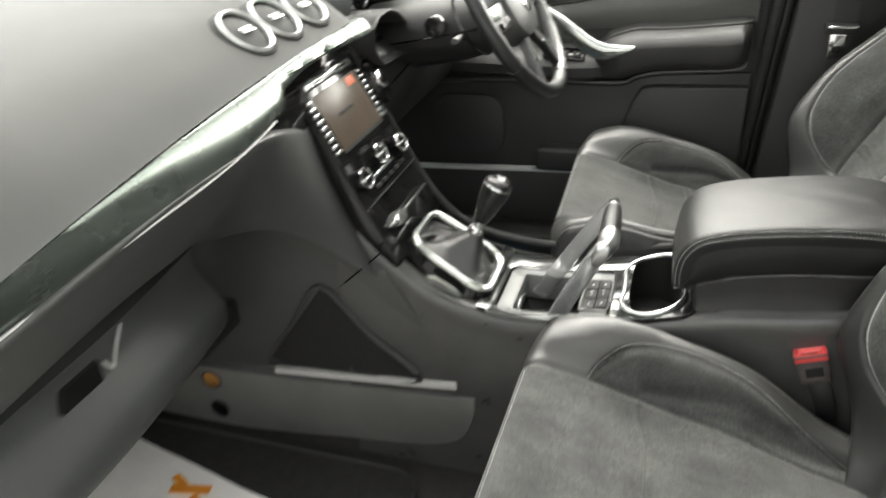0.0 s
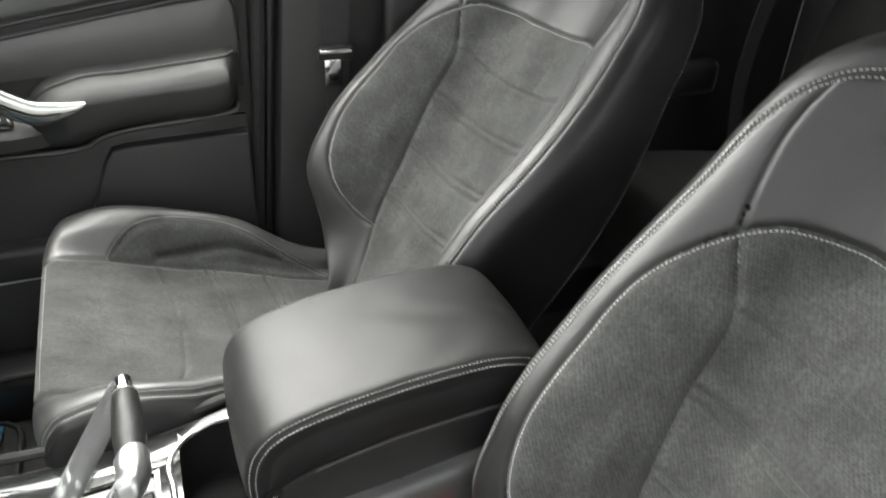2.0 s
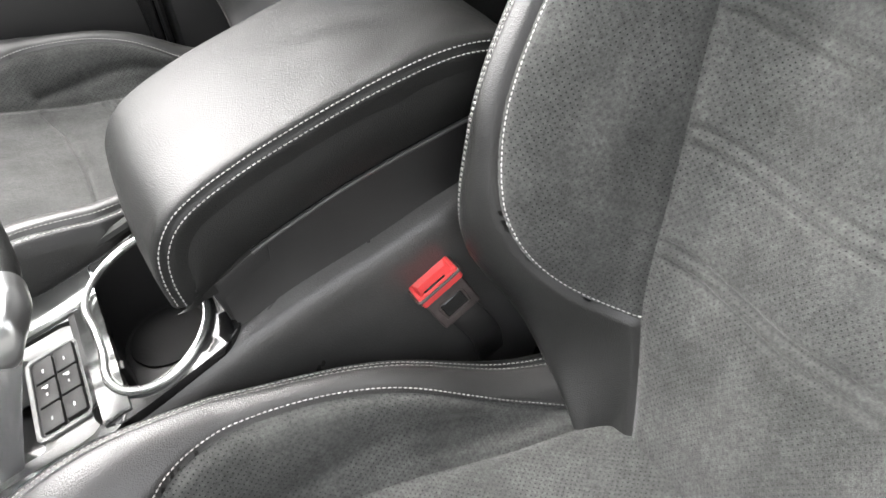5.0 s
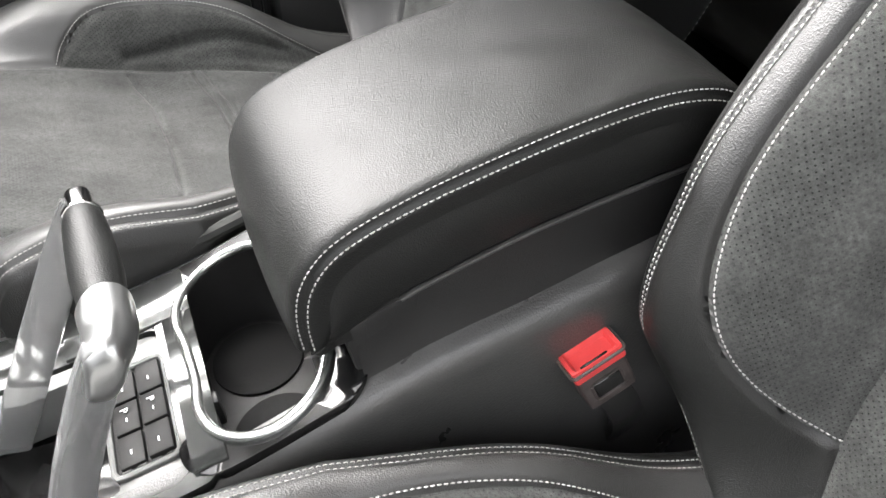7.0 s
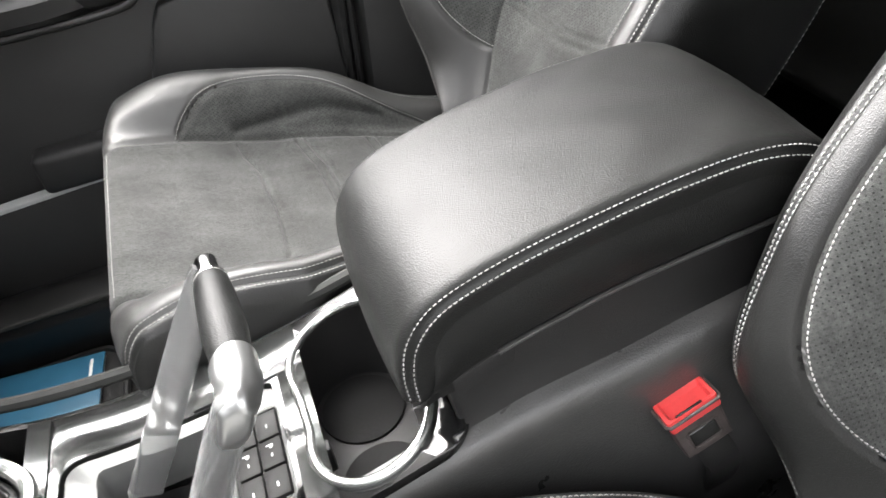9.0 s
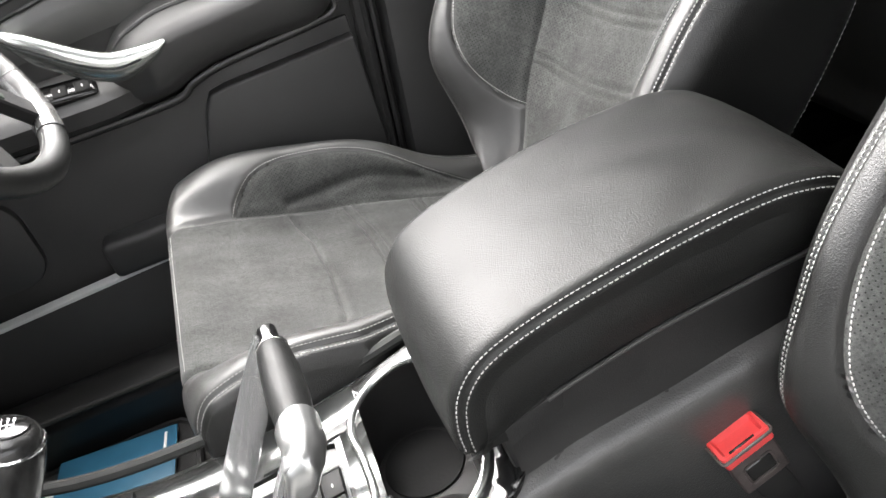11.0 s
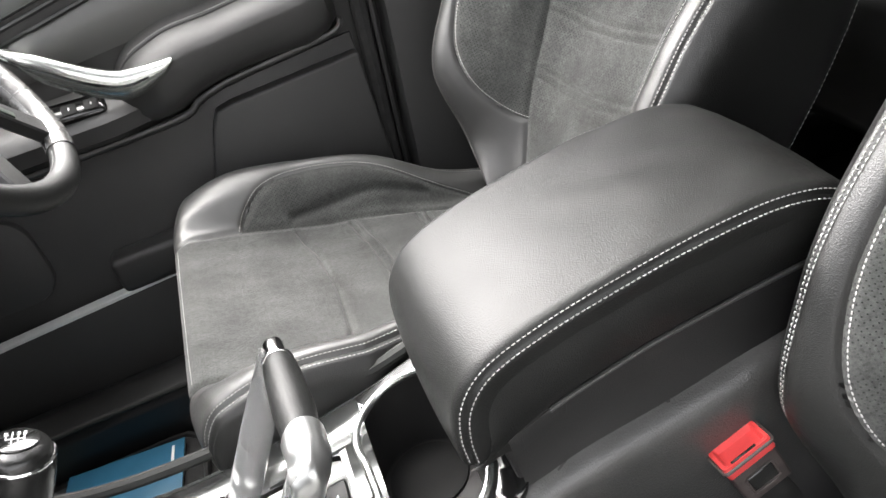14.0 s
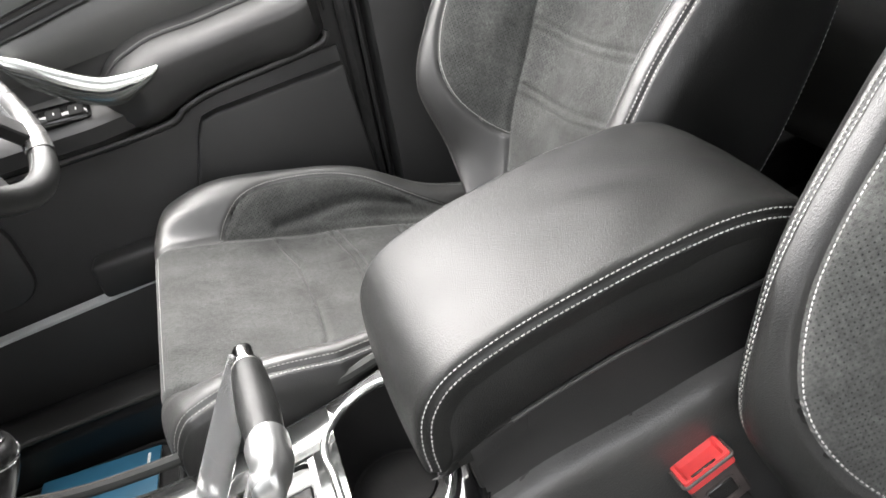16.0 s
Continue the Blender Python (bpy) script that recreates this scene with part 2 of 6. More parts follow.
def smooth_line(pts, steps=8, closed=False):
    """A Catmull-Rom line through the points."""
    p = [np.array(q, float) for q in pts]
    n = len(p)
    out = []
    for i in range(n if closed else n - 1):
        a, b, c, d = (p[(i - 1) % n], p[i], p[(i + 1) % n], p[(i + 2) % n]) if closed else (p[max(i - 1, 0)], p[i], p[i + 1], p[min(i + 2, n - 1)])
        for k in range(steps):
            t = k / steps
            out.append(0.5 * ((2 * b) + (c - a) * t + (2 * a - 5 * b + 4 * c - d) * t * t + (3 * b - a - 3 * c + d) * t ** 3))
    if not closed:
        out.append(p[-1])
    return out


def resample(pts, step):
    p = np.array(pts, float)
    d = np.r_[0, np.cumsum(np.linalg.norm(np.diff(p, axis=0), axis=1))]
    n = max(2, int(round(d[-1] / step)) + 1)
    q = np.linspace(0, d[-1], n)
    return np.stack([np.interp(q, d, p[:, k]) for k in range(p.shape[1])], axis=1)


def tube(pts, radius, seg=8, closed=False, flat=1.0, up=(0, 0, 1), caps=True):
    """A round bar along the points; radius may be a list; flat squeezes it along up."""
    bm = bmesh.new()
    p = [Vector(q) for q in pts]
    n = len(p)
    rad = radius if hasattr(radius, "__len__") else [radius] * n
    rings = []
    for i, q in enumerate(p):
        a = p[(i - 1) % n] if closed or i else p[i]
        b = p[(i + 1) % n] if closed or i < n - 1 else p[i]
        t = (b - a).normalized()
        side = t.cross(Vector(up))
        if side.length < 1e-4:
            side = t.cross(Vector((1, 0, 0)))
        side.normalize()
        top = side.cross(t)
        rings.append([bm.verts.new(q + side * math.cos(2 * math.pi * k / seg) * rad[i] + top * math.sin(2 * math.pi * k / seg) * rad[i] * flat) for k in range(seg)])
    for i in range(n if closed else n - 1):
        a, b = rings[i], rings[(i + 1) % n]
        for k in range(seg):
            bm.faces.new((a[k], a[(k + 1) % seg], b[(k + 1) % seg], b[k]))
    if caps and not closed:
        bm.faces.new(rings[0][::-1])
        bm.faces.new(rings[-1])
    return bm


def loft(rings, cap=True, closed=True):
    """A skin over rings of equal length."""
    bm = bmesh.new()
    vs = [[bm.verts.new(tuple(q)) for q in r] for r in rings]
    n = len(rings[0])
    for a, b in zip(vs, vs[1:]):
        for k in range(n if closed else n - 1):
            j = (k + 1) % n
            bm.faces.new((a[k], a[j], b[j], b[k]))
    if cap and closed:
        bm.faces.new(vs[0][::-1])
        bm.faces.new(vs[-1])
    bmesh.ops.remove_doubles(bm, verts=bm.verts[:], dist=1e-6)
    return bm


def cyl(r, lo, hi, m=None, seg=24, bevel=0.0015, r2=None):
    bm = bmesh.new()
    bmesh.ops.create_cone(bm, cap_ends=True, segments=seg, radius1=r, radius2=r if r2 is None else r2, depth=hi - lo)
    for v in bm.verts:
        v.co.z += (lo + hi) / 2
    if bevel:
        edges = [e for e in bm.edges if len(e.link_faces) == 2 and e.calc_face_angle(0) > 0.8]
        bmesh.ops.bevel(bm, geom=edges, offset=bevel, segments=2, affect="EDGES", profile=0.5)
    if m is not None:
        bm.transform(m)
    return bm


def stitches(name, pts, normals, parent, pitch=0.0046, length=0.0033, r=0.00042, lift=0.0003, mat=None):
    """Short threads sunk at both ends, along a seam."""
    q = resample(pts, pitch)
    nn = resample(normals, 1e9) if len(normals) == 1 else np.array(normals, float)
    base = np.linspace(0, 1, len(nn))
    at = np.linspace(0, 1, len(q))
    nv = np.stack([np.interp(at, base, nn[:, k]) for k in range(3)], axis=1) if len(nn) > 1 else np.repeat(nn, len(q), axis=0)
    verts, faces = [], []
    for i in range(len(q) - 1):
        t = q[i + 1] - q[i]
        ln = np.linalg.norm(t)
        if ln < 1e-7:
            continue
        t = t / ln
        n = nv[i] / np.linalg.norm(nv[i])
        s = np.cross(t, n)
        s /= max(np.linalg.norm(s), 1e-9)
        c = (q[i] + q[i + 1]) / 2 + n * lift
        k = len(verts)
        for e, h, w in ((-0.5, -0.5, 0.6), (-0.2, 1.0, 1.0), (0.2, 1.0, 1.0), (0.5, -0.5, 0.6)):
            for side in (-1, 1):
                verts.append(c + t * e * length + n * r * h + s * side * r * w)
        for j in range(3):
            a = k + 2 * j
            faces.append((a, a + 1, a + 3, a + 2))
        for j in range(3):
            a = k + 2 * j
            for side in (0, 1):
                v0, v1 = a + side, a + 2 + side
                verts.append(verts[v0] - n * r * 1.5)
                verts.append(verts[v1] - n * r * 1.5)
                faces.append((v0, v1, len(verts) - 1, len(verts) - 2))
    ob = link(name, mesh_of(name, verts, faces, mat or THREAD, False), parent)
    ob["kind"] = "stuff"
    return ob


def seam_near(p, q, lines):
    """Distance on the unrolled surface from (p, q) to the nearest seam line, and the nearest place on it."""
    best = np.full(p.shape, 1e9)
    bp, bq = p.copy(), q.copy()
    for ln in lines:
        ln = np.array(ln, float)
        for a, b in zip(ln, ln[1:]):
            d = b - a
            t = np.clip(((p - a[0]) * d[0] + (q - a[1]) * d[1]) / max(d @ d, 1e-12), 0, 1)
            x, y = a[0] + t * d[0], a[1] + t * d[1]
            h = np.hypot(p - x, q - y)
            m = h < best
            best[m], bp[m], bq[m] = h[m], x[m], y[m]
    return best, bp, bq


class Skin:
    """An upholstered surface: a base form over two parameters, seams pressed into it, cut into panels along the seams."""

    def __init__(self, form, p, q, seams, depth=0.004, width=0.005, puff=None, cuts=None, faint=None):
        P, Q = np.meshgrid(p, q, indexing="ij")
        self.p, self.q = np.array(p), np.array(q)
        self.snapped = np.zeros(P.shape, bool)
        if cuts:
            d, bp, bq = seam_near(P, Q, cuts)
            sp, sq = np.gradient(self.p)[:, None], np.gradient(self.q)[None, :]
            m = (np.abs(bp - P) <= 0.5 * sp) & (np.abs(bq - Q) <= 0.5 * sq) & (d < 0.5 * np.hypot(sp, sq))
            m[[0, -1], :] = False
            m[:, [0, -1]] = False
            P, Q = np.where(m, bp, P), np.where(m, bq, Q)
            self.snapped = m
        base = form(P, Q)
        n = np.cross(np.gradient(base, axis=1), np.gradient(base, axis=0))
        n /= np.maximum(np.linalg.norm(n, axis=2, keepdims=True), 1e-9)
        d = seam_near(P, Q, seams)[0] if seams else np.full(P.shape, 1.0)
        push = -depth * np.exp(-(d / width) ** 2)
        if faint:
            d = seam_near(P, Q, faint)[0]
            push = push - 0.0034 * np.exp(-(d / 0.0030) ** 2) + 0.0011 * np.exp(-((d - 0.009) / 0.006) ** 2)
        if puff is not None:
            push = push + puff(P, Q)
        self.P, self.Q, self.n = P, Q, n
        self.v = base + n * push[..., None]

    def panels(self, sort, names, mats, parent, labels={}):
        """One mesh a panel: sort gives each patch the place of its name; those marked are cut left and right."""
        ni, nq = self.P.shape
        idx = np.arange(ni * nq).reshape(ni, nq)
        a, b, c, d = idx[:-1, :-1].ravel(), idx[1:, :-1].ravel(), idx[1:, 1:].ravel(), idx[:-1, 1:].ravel()
        sn = self.snapped.ravel()
        other = sn[b] & sn[d] & ~(sn[a] & sn[c])
        tri = np.concatenate([np.where(other[:, None], np.stack([a, b, d], 1), np.stack([a, b, c], 1)),
                              np.where(other[:, None], np.stack([b, c, d], 1), np.stack([a, c, d], 1))])
        P, Q = self.P.ravel(), self.Q.ravel()
        tp, tq = P[tri].mean(axis=1), Q[tri].mean(axis=1)
        which = sort(tp, tq) * 2 + (tp < 0)
        flat = self.v.reshape(-1, 3)
        run_p = np.r_[0, np.cumsum(np.linalg.norm(np.diff(self.v[:, nq // 2], axis=0), axis=1))]
        run_q = np.r_[0, np.cumsum(np.linalg.norm(np.diff(self.v[ni // 2], axis=0), axis=1))]
        U, V = np.interp(P, self.p, run_p), np.interp(Q, self.q, run_q)
        for k, (name, split) in enumerate(names):
            for g in ([which == 2 * k, which == 2 * k + 1] if split else [which // 2 == k]):
                if not g.any():
                    continue
                used, inv = np.unique(tri[g], return_inverse=True)
                f = inv.reshape(-1, 3)
                me = mesh_of(name, flat[used], f.tolist(), mats[name])
                uv = me.uv_layers.new(name="unrolled")
                uv.data.foreach_set("uv", np.stack([U[used][f.ravel()], V[used][f.ravel()]], axis=1).ravel())
                link(name, me, parent, labels.get(name, ""))

    def on(self, line, offset=0.0):
        """Places and normals along a seam line, shifted sideways on the unrolled surface."""
        ln = resample(np.array(line, float), 0.006)
        t = np.gradient(ln, axis=0)
        t /= np.maximum(np.linalg.norm(t, axis=1, keepdims=True), 1e-9)
        ln = ln + np.stack([-t[:, 1], t[:, 0]], axis=1) * offset
        pi = np.interp(ln[:, 0], self.p, np.arange(len(self.p)))
        qi = np.interp(ln[:, 1], self.q, np.arange(len(self.q)))
        i0, j0 = np.clip(pi.astype(int), 0, self.P.shape[0] - 2), np.clip(qi.astype(int), 0, self.P.shape[1] - 2)
        f, g = (pi - i0)[:, None], (qi - j0)[:, None]
        def at(a):
            return a[i0, j0] * (1 - f) * (1 - g) + a[i0 + 1, j0] * f * (1 - g) + a[i0, j0 + 1] * (1 - f) * g + a[i0 + 1, j0 + 1] * f * g
        return at(self.v), at(self.n)

    def sew(self, line, parent, offset=0.0, **more):
        p, n = self.on(line, offset)
        stitches("stitching", p, n, parent, **more)


def curve(keys, x):
    """Smooth interpolation through (x, value) keys."""
    k = np.array(keys, float)
    m = np.gradient(k[:, 1], k[:, 0])
    x = np.clip(x, k[0, 0], k[-1, 0])
    i = np.clip(np.searchsorted(k[:, 0], x) - 1, 0, len(k) - 2)
    h = k[i + 1, 0] - k[i, 0]
    t = (x - k[i, 0]) / h
    return (k[i, 1] * (1 + 2 * t) + m[i] * h * t) * (1 - t) ** 2 + (k[i + 1, 1] * (3 - 2 * t) + m[i + 1] * h * (t - 1)) * t ** 2


# ---- structure: ground, body shell, carpet ----
bm = bmesh.new()
bmesh.ops.create_grid(bm, x_segments=8, y_segments=8, size=400)
bm.transform(Matrix.Translation((0, 0, -0.42)))
tagged(part("ground", bm, GROUND, smooth=False), "grey asphalt under the parked car", "ground", kind="structure")

tagged(part("floor", box((-1.25, -0.66, -0.04), (1.9, 0.66, 0.0), 0.006), FLOORPILE), "dark grey carpeted car floor", "floor", kind="structure")
for side, nm in ((-1, "sill_near"),):
    lo, hi = sorted((side * 0.60, side * 0.70))
    tagged(part(nm, box((-1.2, lo, -0.1), (1.8, hi, 0.10), 0.02, 3), PLASTIC), "black plastic door sill trim", "sill", kind="structure")
# roof with headlining, screen pillars, bulkhead and tail
def roof_z(x):
    return float(curve([(-0.46, 1.215), (-0.1, 1.265), (0.5, 1.285), (1.2, 1.26), (1.9, 1.16)], np.array(x)))


# unseen headlining; its opening is added to light the seats and armrest from above
rows, OPEN = [], (-0.30, 0.28, -0.12, 0.46)
ceiling = bmesh.new()
xs = [-0.46, -0.38, OPEN[0], -0.1, 0.1, OPEN[1], 0.4, 0.6, 0.9, 1.2, 1.55, 1.9]
ys = [-0.62, -0.52, OPEN[2], 0.0, OPEN[3], 0.52, 0.62]
grid = [[[ceiling.verts.new((x, y, roof_z(x) + up - 0.03 * (abs(y) / 0.62) ** 3)) for y in ys] for x in xs] for up in (0.0, 0.04)]
def solid(i, j):
    return 0 <= i < len(xs) - 1 and 0 <= j < len(ys) - 1 and not (OPEN[0] <= xs[i] < OPEN[1] and OPEN[2] <= ys[j] < OPEN[3])
for i in range(len(xs) - 1):
    for j in range(len(ys) - 1):
        if not solid(i, j):
            continue
        for g in grid:
            ceiling.faces.new((g[i][j], g[i + 1][j], g[i + 1][j + 1], g[i][j + 1]))
        for (di, dj), a, b in (((-1, 0), (i, j), (i, j + 1)), ((1, 0), (i + 1, j), (i + 1, j + 1)), ((0, -1), (i, j), (i + 1, j)), ((0, 1), (i, j + 1), (i + 1, j + 1))):
            if not solid(i + di, j + dj):
                ceiling.faces.new((grid[0][a[0]][a[1]], grid[0][b[0]][b[1]], grid[1][b[0]][b[1]], grid[1][a[0]][a[1]]))
tagged(part("ceiling", ceiling, ROOF), "unseen dark headlining with an opening added to let light in", "ceiling", kind="structure")
tagged(part("wall_front", prism([(-1.25, -0.1), (-1.2, -0.1), (-1.08, 0.75), (-1.3, 0.75)], "y", -0.72, 0.72, 0.01), CARPET), "dark carpeted bulkhead below the windscreen", "bulkhead", kind="structure")
tagged(part("bonnet", prism([(-2.2, 0.3), (-1.3, 0.62), (-1.28, 0.72), (-2.2, 0.55)], "y", -0.75, 0.75, 0.02), PAINT), "dark painted bonnet ahead of the windscreen", "bonnet", kind="structure")
tagged(part("wall_rear", box((1.85, -0.7, -0.1), (1.92, 0.7, 1.18), 0.02), PLASTIC), "dark tailgate trim at the back", "tailgate", kind="structure")
for side, nm in ((-1, "near"), (1, "far")):
    for k, (a, b) in enumerate((((-1.15, side * 0.70, 0.80), (-0.36, side * 0.60, 1.27)), ((1.45, side * 0.72, 0.75), (1.7, side * 0.6, 1.24)))):
        pts = smooth_line([a, ((a[0] + b[0]) / 2, (a[1] + b[1]) / 2 + side * 0.02, (a[2] + b[2]) / 2 + 0.03), b], 6)
        tagged(part("pillar_" + ("front_", "rear_")[k] + nm, tube(pts, 0.055 if k == 0 else 0.1, 10), ROOF), "dark trimmed roof pillar", "pillar", kind="structure")
tagged(part("rail_far", tube(smooth_line([(-0.4, 0.6, 1.26), (0.4, 0.62, 1.29), (1.7, 0.6, 1.22)], 6), 0.04, 8), ROOF), "dark roof rail trim", "trim", kind="structure")
tagged(part("rail_near", tube(smooth_line([(-0.47, -0.62, 1.21), (0.1, -0.645, 1.235), (0.5, -0.645, 1.24), (1.7, -0.6, 1.20)], 6), 0.055, 8), ROOF), "dark roof rail trim", "trim", kind="structure")
tagged(part("wall_rear_near", box((0.95, -0.74, 0.0), (1.86, -0.68, 0.80), 0.02), PLASTIC), "black rear door trim", "trim", kind="structure")
# unseen wall, added to cut the sky's light on the passenger side
tagged(part("wall_light_block", box((-8, -2.8, -0.42), (8, -2.6, 1.45), 0.01), material("light_block_grey", (0.22, 0.216, 0.21), 0.9, grain=0.6, scale=60, var=0.3, var_scale=3)), "unseen wall added beside the car to hold back sky light", "wall", kind="structure")
tagged(part("pillar_b_near", prism([(0.42, 0.0), (0.60, 0.0), (0.60, 1.22), (0.48, 1.22)], "y", -0.74, -0.66, 0.02, 3), ROOF), "dark trimmed pillar behind the open passenger door", "pillar", kind="structure")
tagged(part("wall_side_near", box((0.60, -0.74, 0.0), (0.95, -0.68, 0.80), 0.02), PLASTIC), "black rear door trim", "trim", kind="structure")
tagged(part("window_rear_far", box((0.62, 0.70, 0.78), (1.86, 0.74, 1.25), 0.01), GLOSS), "dark tinted rear side window", "window", kind="structure")
tagged(part("wall_side_far", box((0.52, 0.742, 0.0), (1.9, 0.80, 0.80), 0.01), PLASTIC), "black rear door trim on the driver's side", "trim", kind="structure")


# ---- front seats ----
LEAN = radians(31)
BASE = np.array((0.40, 0.0, 0.36))
UPV = np.array((math.sin(LEAN), 0, math.cos(LEAN)))
FWD = np.array((-math.cos(LEAN), 0, math.sin(LEAN)))


def mirror(lines):
    out = []
    for ln in lines:
        ln = np.array(ln, float)
        out.append(ln)
        out.append(ln * np.array((-1, 1)))
    return out


def back_form(P, Q):
    a, sg = np.abs(P), np.sign(P)
    y = curve([(0, 0), (0.10, 0.10), (0.16, 0.153), (0.21, 0.191), (0.245, 0.215), (0.267, 0.230), (0.285, 0.240), (0.302, 0.248), (0.33, 0.256), (0.36, 0.258), (0.44, 0.242), (0.47, 0.222), (0.69, 0.0)], a)
    front = curve([(0, -0.038), (0.09, -0.034), (0.12, -0.015), (0.16, 0.035), (0.21, 0.08), (0.245, 0.094), (0.267, 0.092), (0.285, 0.084), (0.302, 0.073), (0.33, 0.048), (0.36, 0.012), (0.40, -0.01), (0.69, 0.0)], a)
    amp = curve([(-0.14, 0.15), (-0.05, 0.27), (0.0, 0.42), (0.07, 0.89), (0.17, 1.02), (0.32, 0.823), (0.45, 0.617), (0.56, 0.51), (0.72, 0.50)], Q)
    wide = curve([(-0.14, 0.83), (-0.05, 0.89), (0.04, 0.998), (0.14, 1.02), (0.40, 1.005), (0.50, 0.945), (0.57, 0.905), (0.64, 0.79), (0.68, 0.64)], Q)
    tuck = curve([(-0.14, 0.04), (-0.09, 0.10), (-0.06, 0.30), (-0.025, 0.62), (0.015, 0.86), (0.06, 0.97), (0.10, 1.0), (0.72, 1.0)], Q)
    rear = curve([(-0.14, -0.12), (0.17, -0.115), (0.40, -0.100), (0.55, -0.092), (0.72, -0.085)], Q)
    k = np.clip((a - 0.31) / (0.44 - 0.31), 0, 1)
    k = k * k * (3 - 2 * k)
    d = -0.038 + (front + 0.038) * amp
    d = d * (1 - k) + rear * k
    s = Q
    over = np.clip((Q - 0.57) / 0.11, 0, 1)
    fade = np.sqrt(np.maximum(1 - over ** 2, 0.0))
    mid = -0.02 - 0.055 * k
    d = mid + (d - mid) * fade
    y = y * wide
    y = np.where(y > 0.095, 0.095 + (y - 0.095) * tuck, y)
    return BASE + FWD * d[..., None] + UPV * s[..., None] + np.stack([0 * y, y * sg, 0 * y], axis=-1)


ARCH = smooth_line([(0.0, 0.504), (0.05, 0.505), (0.105, 0.506), (0.171, 0.482), (0.226, 0.394), (0.229, 0.286), (0.224, 0.194), (0.210, 0.128), (0.180, 0.080), (0.140, 0.057), (0.109, 0.053)], 6)
SIDE = smooth_line([(0.267, -0.12), (0.267, 0.2), (0.267, 0.48), (0.262, 0.55), (0.24, 0.605), (0.20, 0.635), (0.12, 0.65), (0.0, 0.652)], 8)
REAR = smooth_line([(0.425, -0.12), (0.425, 0.3), (0.425, 0.64)], 8)
MID = smooth_line([(0.078, -0.10), (0.108, 0.05), (0.121, 0.2), (0.132, 0.3), (0.142, 0.4), (0.188, 0.48), (0.216, 0.56), (0.224, 0.615)], 8)
CROSS = []
for s_ in (0.11, 0.124, 0.205, 0.219, 0.30, 0.314, 0.40):
    end = float(np.interp(s_, [p[1] for p in MID], [p[0] for p in MID])) - 0.007
    CROSS.append([(0.0, s_ - 0.008), (end * 0.55, s_ - 0.004), (end, s_ + 0.006)])


def inside_arch(a, q):
    ln = np.array(ARCH)
    right = np.interp(q, ln[::-1, 1], ln[::-1, 0], left=0.0, right=0.0)
    return (a < right) & (q > 0.053) & (q < 0.507)


BACK_PANELS = [("centre_panel", False), ("upper_panel", False), ("edge_panel", True), ("bolster_insert", True), ("side_panel", True), ("rear_panel", False)]


def back_sort(P, Q):
    a = np.abs(P)
    mid = np.interp(Q, [p[1] for p in MID], [p[0] for p in MID])
    top = np.interp(a, [p[0] for p in ARCH[:24]], [p[1] for p in ARCH[:24]])
    out = np.zeros(P.shape, int)
    out[(a < mid) & (Q > top)] = 1
    out[(a >= mid) & (a < 0.267)] = 2
    out[(a >= mid) & inside_arch(a, Q)] = 3
    out[(a >= 0.267) & (a < 0.425)] = 4
    out[a >= 0.425] = 5
    return out


def cushion_form(P, Q):
    a, sg = np.abs(P), np.sign(P)
    y = curve([(0, 0), (0.15, 0.15), (0.18, 0.178), (0.22, 0.206), (0.25, 0.234), (0.27, 0.252), (0.29, 0.262), (0.40, 0.258)], a)
    h = curve([(0, -0.004), (0.10, -0.003), (0.15, 0.0), (0.18, 0.008), (0.22, 0.050), (0.25, 0.064), (0.27, 0.057), (0.29, 0.042), (0.40, 0.03)], a)
    edge = np.clip((a - 0.15) / 0.10, 0, 1)
    y = y + edge * (0.018 - 0.063 * np.clip((Q - 0.05) / 0.30, 0, 1.2))
    drop = np.clip((a - 0.285), 0, 1) * 1.1
    zc = curve([(-0.16, 0.390), (-0.06, 0.361), (0.06, 0.323), (0.19, 0.304), (0.29, 0.286), (0.42, 0.277)], Q)
    amp = curve([(-0.16, 0.05), (-0.12, 0.50), (-0.04, 1.16), (0.06, 1.44), (0.19, 1.32), (0.29, 0.70), (0.42, 0.39)], Q)
    t = np.maximum(-0.115 - Q, 0)
    r = 0.035
    ang = np.minimum(t / r, math.pi / 2)
    x = np.where(t > 0, -0.115 - r * np.sin(ang) + 0.10 * np.maximum(t - r * math.pi / 2, 0), Q)
    down = r * (1 - np.cos(ang)) + np.maximum(t - r * math.pi / 2, 0)
    x = x + np.clip((a - 0.19) / 0.09, 0, 1) ** 2 * 0.02 * np.clip(1 - (Q + 0.14) / 0.1, 0, 1)
    z = zc + h * amp - down - drop
    return np.stack([x, y * sg, z], axis=-1)


FOOT = smooth_line([(0.168, -0.22), (0.172, -0.12), (0.176, 0.0), (0.172, 0.15), (0.15, 0.30), (0.13, 0.42)], 6)
ARC = smooth_line([(0.175, -0.045), (0.195, -0.03), (0.222, 0.02), (0.232, 0.10), (0.225, 0.20), (0.20, 0.29), (0.16, 0.345), (0.14, 0.36)], 6)
CREST = smooth_line([(0.262, -0.24), (0.262, -0.10), (0.262, 0.1), (0.258, 0.42)], 6)
CCROSS = [[(0.0, 0.055), (0.10, 0.05), (0.15, 0.035), (0.166, 0.032)], [(0.0, 0.135), (0.10, 0.13), (0.166, 0.116)], [(0.0, 0.15), (0.10, 0.145), (0.166, 0.131)],
          [(0.0, 0.235), (0.154, 0.22)], [(0.0, 0.25), (0.154, 0.235)]]


FOLD = smooth_line([(0.186, 0.035), (0.195, 0.10), (0.202, 0.17), (0.198, 0.25)], 5)


